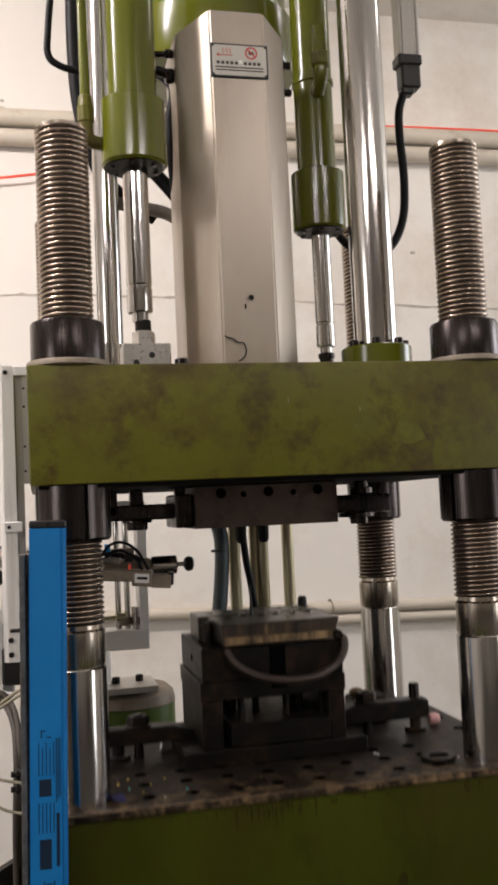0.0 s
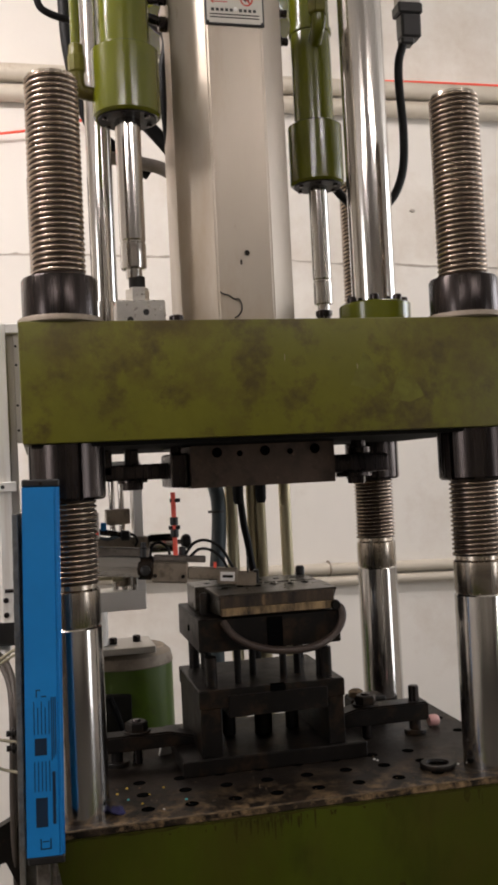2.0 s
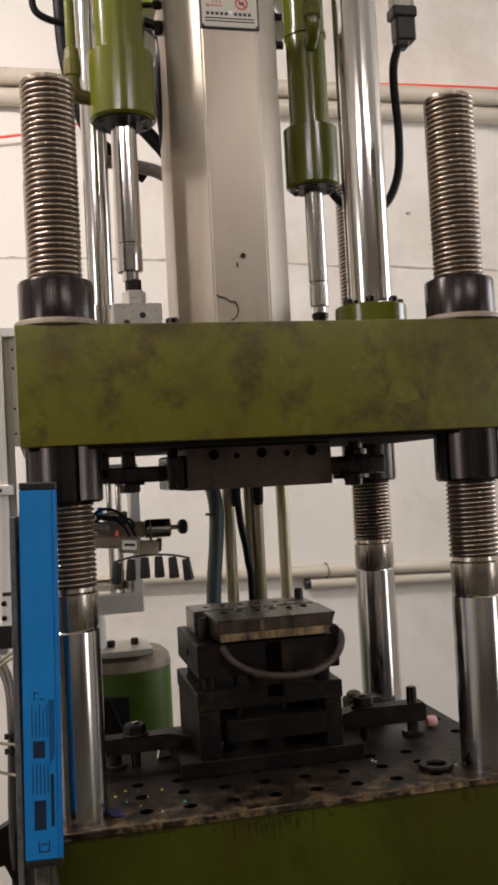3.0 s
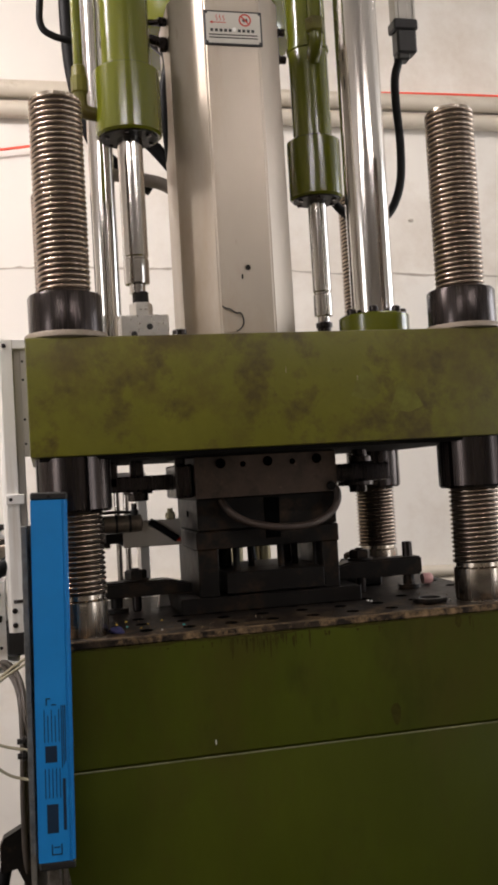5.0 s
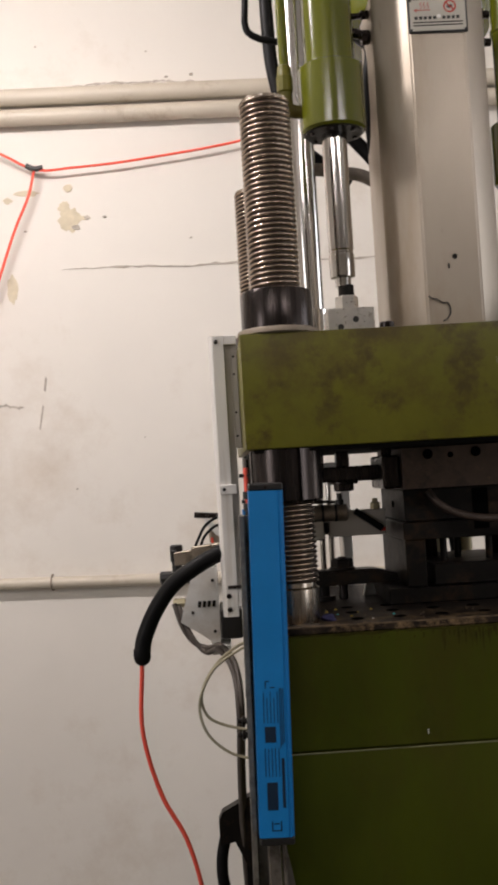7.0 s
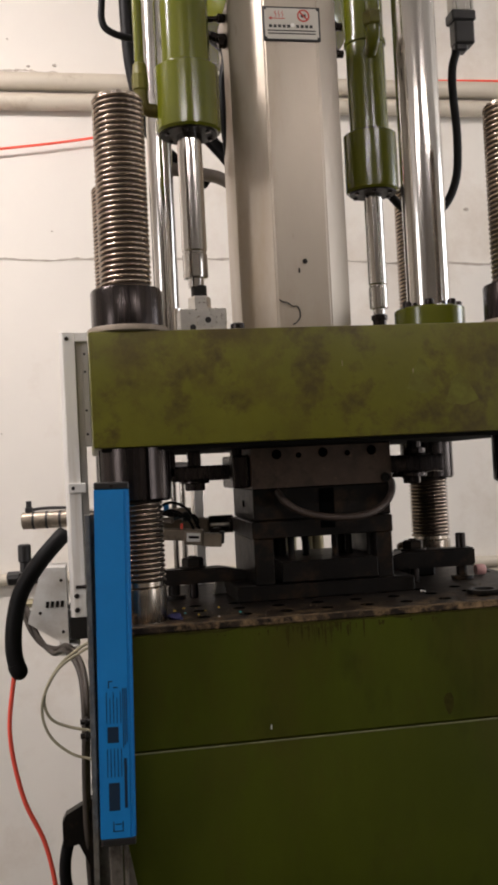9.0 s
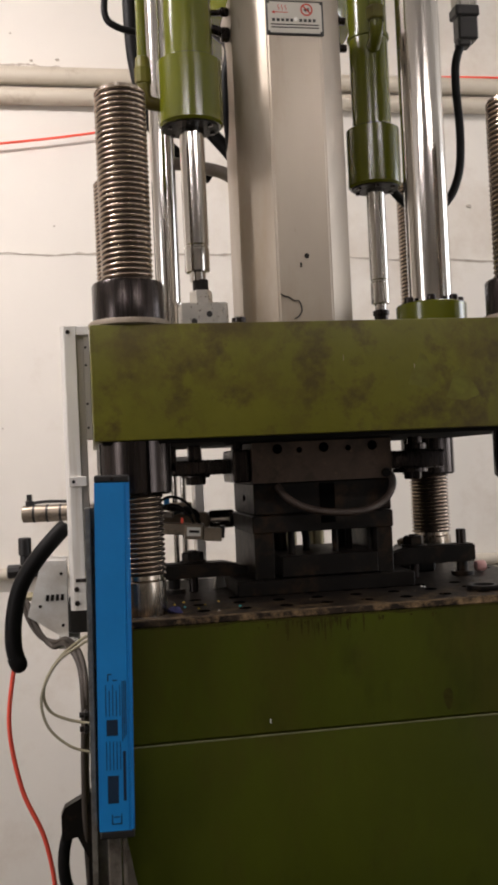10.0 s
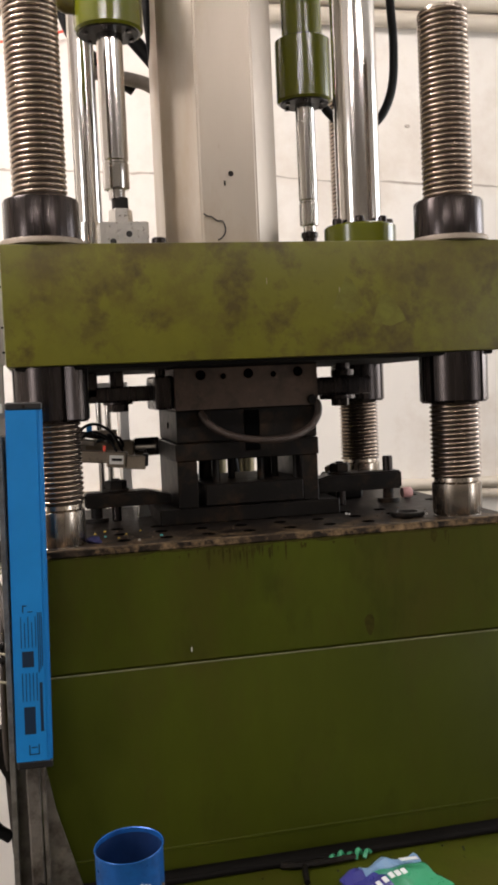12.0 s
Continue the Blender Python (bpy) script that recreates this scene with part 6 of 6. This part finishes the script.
def build_deck_grime():
    """Sludge and scraps lying along the foot of the table."""
    rng = random.Random(44)
    g = thing("oil_sludge", pose(0, 0, DECK), "black oily sludge caked along the deck", "sludge", kind="stuff")
    for k in range(9):
        cx, cy = rng.uniform(-0.02, 0.7), -0.125 - rng.uniform(0.0, 0.16)
        out = ragged(cx, cy, rng.uniform(0.05, 0.15), rng.uniform(0.012, 0.035), 90 + k, 20)
        solid("patch", SLUDGE, g, lambda bm: prism(bm, out, 0.0, 0.0011 + 0.0002 * k))
    def crumbs(bm):
        for k in range(70):
            cx, cy, r = rng.uniform(-0.03, 0.7), -0.102 - abs(rng.gauss(0, 0.05)), rng.uniform(0.0006, 0.002)
            lathe(bm, [(r, 0.0), (r * 0.8, r * rng.uniform(0.5, 1.1)), (r * 0.2, r * 1.2)], (cx, cy, 0), n=5)
    solid("grit", SLUDGE, g, crumbs, "dark grit")


build_deck_grime()


def build_tin():
    t = thing("open_tin", pose(0.062, -0.235, DECK), "open blue tin standing on the oily deck", "tin can")
    r, h = 0.0435, 0.140

    def wall(bm):
        lathe(bm, [(r - 0.001, 0.0), (r, 0.002), (r, h - 0.003), (r + 0.0012, h - 0.0015), (r + 0.0006, h), (r - 0.0008, h - 0.001), (r - 0.001, 0.004), (0.002, 0.003)], n=48, cap=False)
        for v in bm.verts:
            if v.co.z > 0.1:
                a = math.atan2(v.co.y, v.co.x)
                v.co.z += 0.004 * math.sin(a * 1.0 + 0.6) * (v.co.z - 0.1) / 0.05
                v.co.x *= 1 + 0.03 * math.cos(2 * a) * (v.co.z - 0.1) / 0.05
    solid("body", GLASSBLUE, t, wall)
    def liner(bm):
        lathe(bm, [(r - 0.0022, h - 0.006), (r - 0.0017, h - 0.006), (r - 0.0017, 0.004), (r - 0.0022, 0.004)], n=48, cap=False)
        for v in bm.verts:
            if v.co.z > 0.1:
                a = math.atan2(v.co.y, v.co.x)
                v.co.z += 0.004 * math.sin(a * 1.0 + 0.6) * (v.co.z - 0.1) / 0.05
                v.co.x *= 1 + 0.03 * math.cos(2 * a) * (v.co.z - 0.1) / 0.05
    # liner darkens the inner wall, standing in for shade
    solid("liner", TININSIDE, t, liner, "dark inside, its shade put into the colour")
    solid("base", TININSIDE, t, lambda bm: lathe(bm, [(r - 0.0012, 0.0005), (r - 0.0012, 0.003)], n=40))
    for k in range(9):
        a = radians(-118 + 7 * k)
        solid("print_bar", BAGWHITE, t, lambda bm: box(bm, -0.0018, 0.0018, -0.0004, 0.0004, 0.098, 0.107 - 0.002 * (k % 3)), at=pose((r + 0.0003) * math.cos(a), (r + 0.0003) * math.sin(a), 0, 0, 0, math.degrees(a) + 90))
    solid("print_spot", RUSTLIP, t, lambda bm: lathe(bm, [(0.007, 0.0), (0.006, 0.0006)], (0, 0, 0), "y", 14), at=pose((r + 0.0002) * math.cos(radians(-25)), (r + 0.0002) * math.sin(radians(-25)), 0.085, 0, 0, 245))
    return t


build_tin()


def build_bag():
    """Crumpled printed pouch lying on the deck."""
    rng = random.Random(9)
    t = thing("crumpled_pouch", pose(0.44, -0.205, DECK + 0.0036, 0, 0, 14) @ Matrix.Scale(0.88, 4), "crumpled blue and green printed plastic pouch", "plastic pouch")
    nx, ny = 16, 10

    def sheet(i0, i1, j0=0, j1=ny, lift=0.0):
        def make(bm):
            g = {}
            for i in range(i0, i1 + 1):
                for j in range(j0, j1 + 1):
                    x, y = -0.075 + 0.15 * i / nx, -0.055 + 0.11 * j / ny
                    z = 0.020 * math.exp(-(((x) / 0.05) ** 2 + (y / 0.04) ** 2)) + 0.010 * noise.noise(Vector((x * 30, y * 30, 2.0))) + 0.006 + lift
                    if j >= ny - 1:
                        z += 0.012 * (0.5 + 0.5 * math.sin(i * 0.8))
                    g[i, j] = bm.verts.new((x + 0.004 * noise.noise(Vector((x * 40, y * 40, 7))), y, max(0.0, z)))
            for i in range(i0, i1):
                for j in range(j0, j1):
                    bm.faces.new((g[i, j], g[i + 1, j], g[i + 1, j + 1], g[i, j + 1]))
            ext = bmesh.ops.extrude_face_region(bm, geom=bm.faces[:])
            for v in ext["geom"]:
                if isinstance(v, bmesh.types.BMVert):
                    v.co.z = max(v.co.z - 0.0035, -0.0035)
        return make
    solid("navy_end", BAGNAVY, t, sheet(0, 6))
    solid("green_end", BAGGREEN, t, sheet(6, nx))
    solid("seal_edge", BAGBLUE, t, sheet(4, nx, ny - 2, ny, 0.002), "pale blue crimped seal")
    for k in range(6):
        solid("print_bar", BAGWHITE, t, lambda bm: box(bm, -0.004, 0.004, -0.006, 0.006, 0.0, 0.0008), at=pose(-0.058 + 0.012 * k, -0.02, 0.024 + 0.004 * min(k, 3), 12, -8, 0))
    solid("print_bar", BAGWHITE, t, lambda bm: box(bm, -0.018, 0.018, -0.004, 0.004, 0.0, 0.0008), at=pose(0.035, 0.012, 0.033, 6, 10, 0))
    s = thing("metal_hook", pose(0.352, -0.112, DECK), "bent dark metal hook lying on the deck", "hook")
    solid("bar", DARKSTEEL, s, lambda bm: tube(bm, [(-0.055, 0.012, 0.005), (-0.03, 0.004, 0.006), (0.02, 0.0, 0.007), (0.06, 0.004, 0.006)], 0.0052, 8))
    solid("leg", DARKSTEEL, s, lambda bm: tube(bm, [(-0.02, 0.002, 0.006), (-0.026, -0.02, 0.005), (-0.03, -0.045, 0.005)], 0.0045, 8))
    f = thing("green_film_scrap", pose(0.405, -0.105, DECK), "scrap of shiny green plastic film", "film scrap")
    def scrap(bm):
        for k in range(5):
            x = -0.035 + 0.014 * k
            tube(bm, [(x, -0.006, 0.003), (x + 0.006, 0.0, 0.010 + 0.004 * (k % 2)), (x + 0.014, 0.008, 0.004)], 0.0035, 6)
    solid("film", BAGGREEN, f, scrap)


build_bag()


def motions():
    LEAD_AT = LEAD.matrix_basis.translation.copy()
    times = sorted({round(0.1 * k, 2) for k in range(121)})
    lift = [(t, pose(0, 0, T_OPEN + blend(TABLE_ROWS, t))) for t in times]
    walk(TABLE, lift)
    for ob in TRAVELS:
        walk(ob, lift)
    walk(CAVITY, [(t, pose(0, 0, T_OPEN + blend(TABLE_ROWS, t) + blend(LIFT_ROWS, t))) for t in times])
    walk(ARM, [(t, pose(PIV.x, PIV.y, 0, 0, 0, blend(TURN_ROWS, t))) for t in times])
    # the slide leans down towards its jaws by a fixed angle
    lean = radians(4.5)
    walk(SLIDE, [(t, pose(blend(REACH_ROWS, t) + GRIP_X * (1 - math.cos(lean)), 0, blend(HEIGHT_ROWS, t) + GRIP_X * math.sin(lean), 0, 4.5, 0)) for t in times])
    # the hose hangs from the arm: it swings steeper and inward when the arm points into the press
    start, end = HOSE.matrix_basis.translation.copy(), Vector((-0.243, 0.13, 1.275))
    hang, drop = [], []
    for t in times:
        f = 1 - max(0.0, blend(TURN_ROWS, t)) / 180
        tip = end + Vector((0.043 * f - 0.007 * (1 - f), 0.0, -0.024 * f))
        at = tip + pose(0, 0, 0, 0, -22.0 * f, 0) @ (start - end)
        hang.append((t, pose(at.x, at.y, at.z, 0, -22.0 * f, 0)))
        drop.append((t, pose(LEAD_AT.x + 0.043 * f - 0.007 * (1 - f), LEAD_AT.y, LEAD_AT.z, 0, 4.5 * f, 0)))
    walk(HOSE, hang)
    walk(LEAD, drop)
    out = ((0, 0), (3.4, 0), (3.9, 1), (8.4, 1), (8.9, 0), (12, 0))
    walk(STOP, [(t, pose(-0.13 * blend(out, t), 0, blend(((0.9, 0), (1.12, -0.033), (2.12, -0.033), (2.38, 0)), t))) for t in times])
    walk(HOSE_BRACKET, [(t, pose(-0.135 * (1 - blend(out, t)), 0, 0)) for t in times])
    walk(STRIP, [(t, strip_pose(t)) for t in times])


motions()
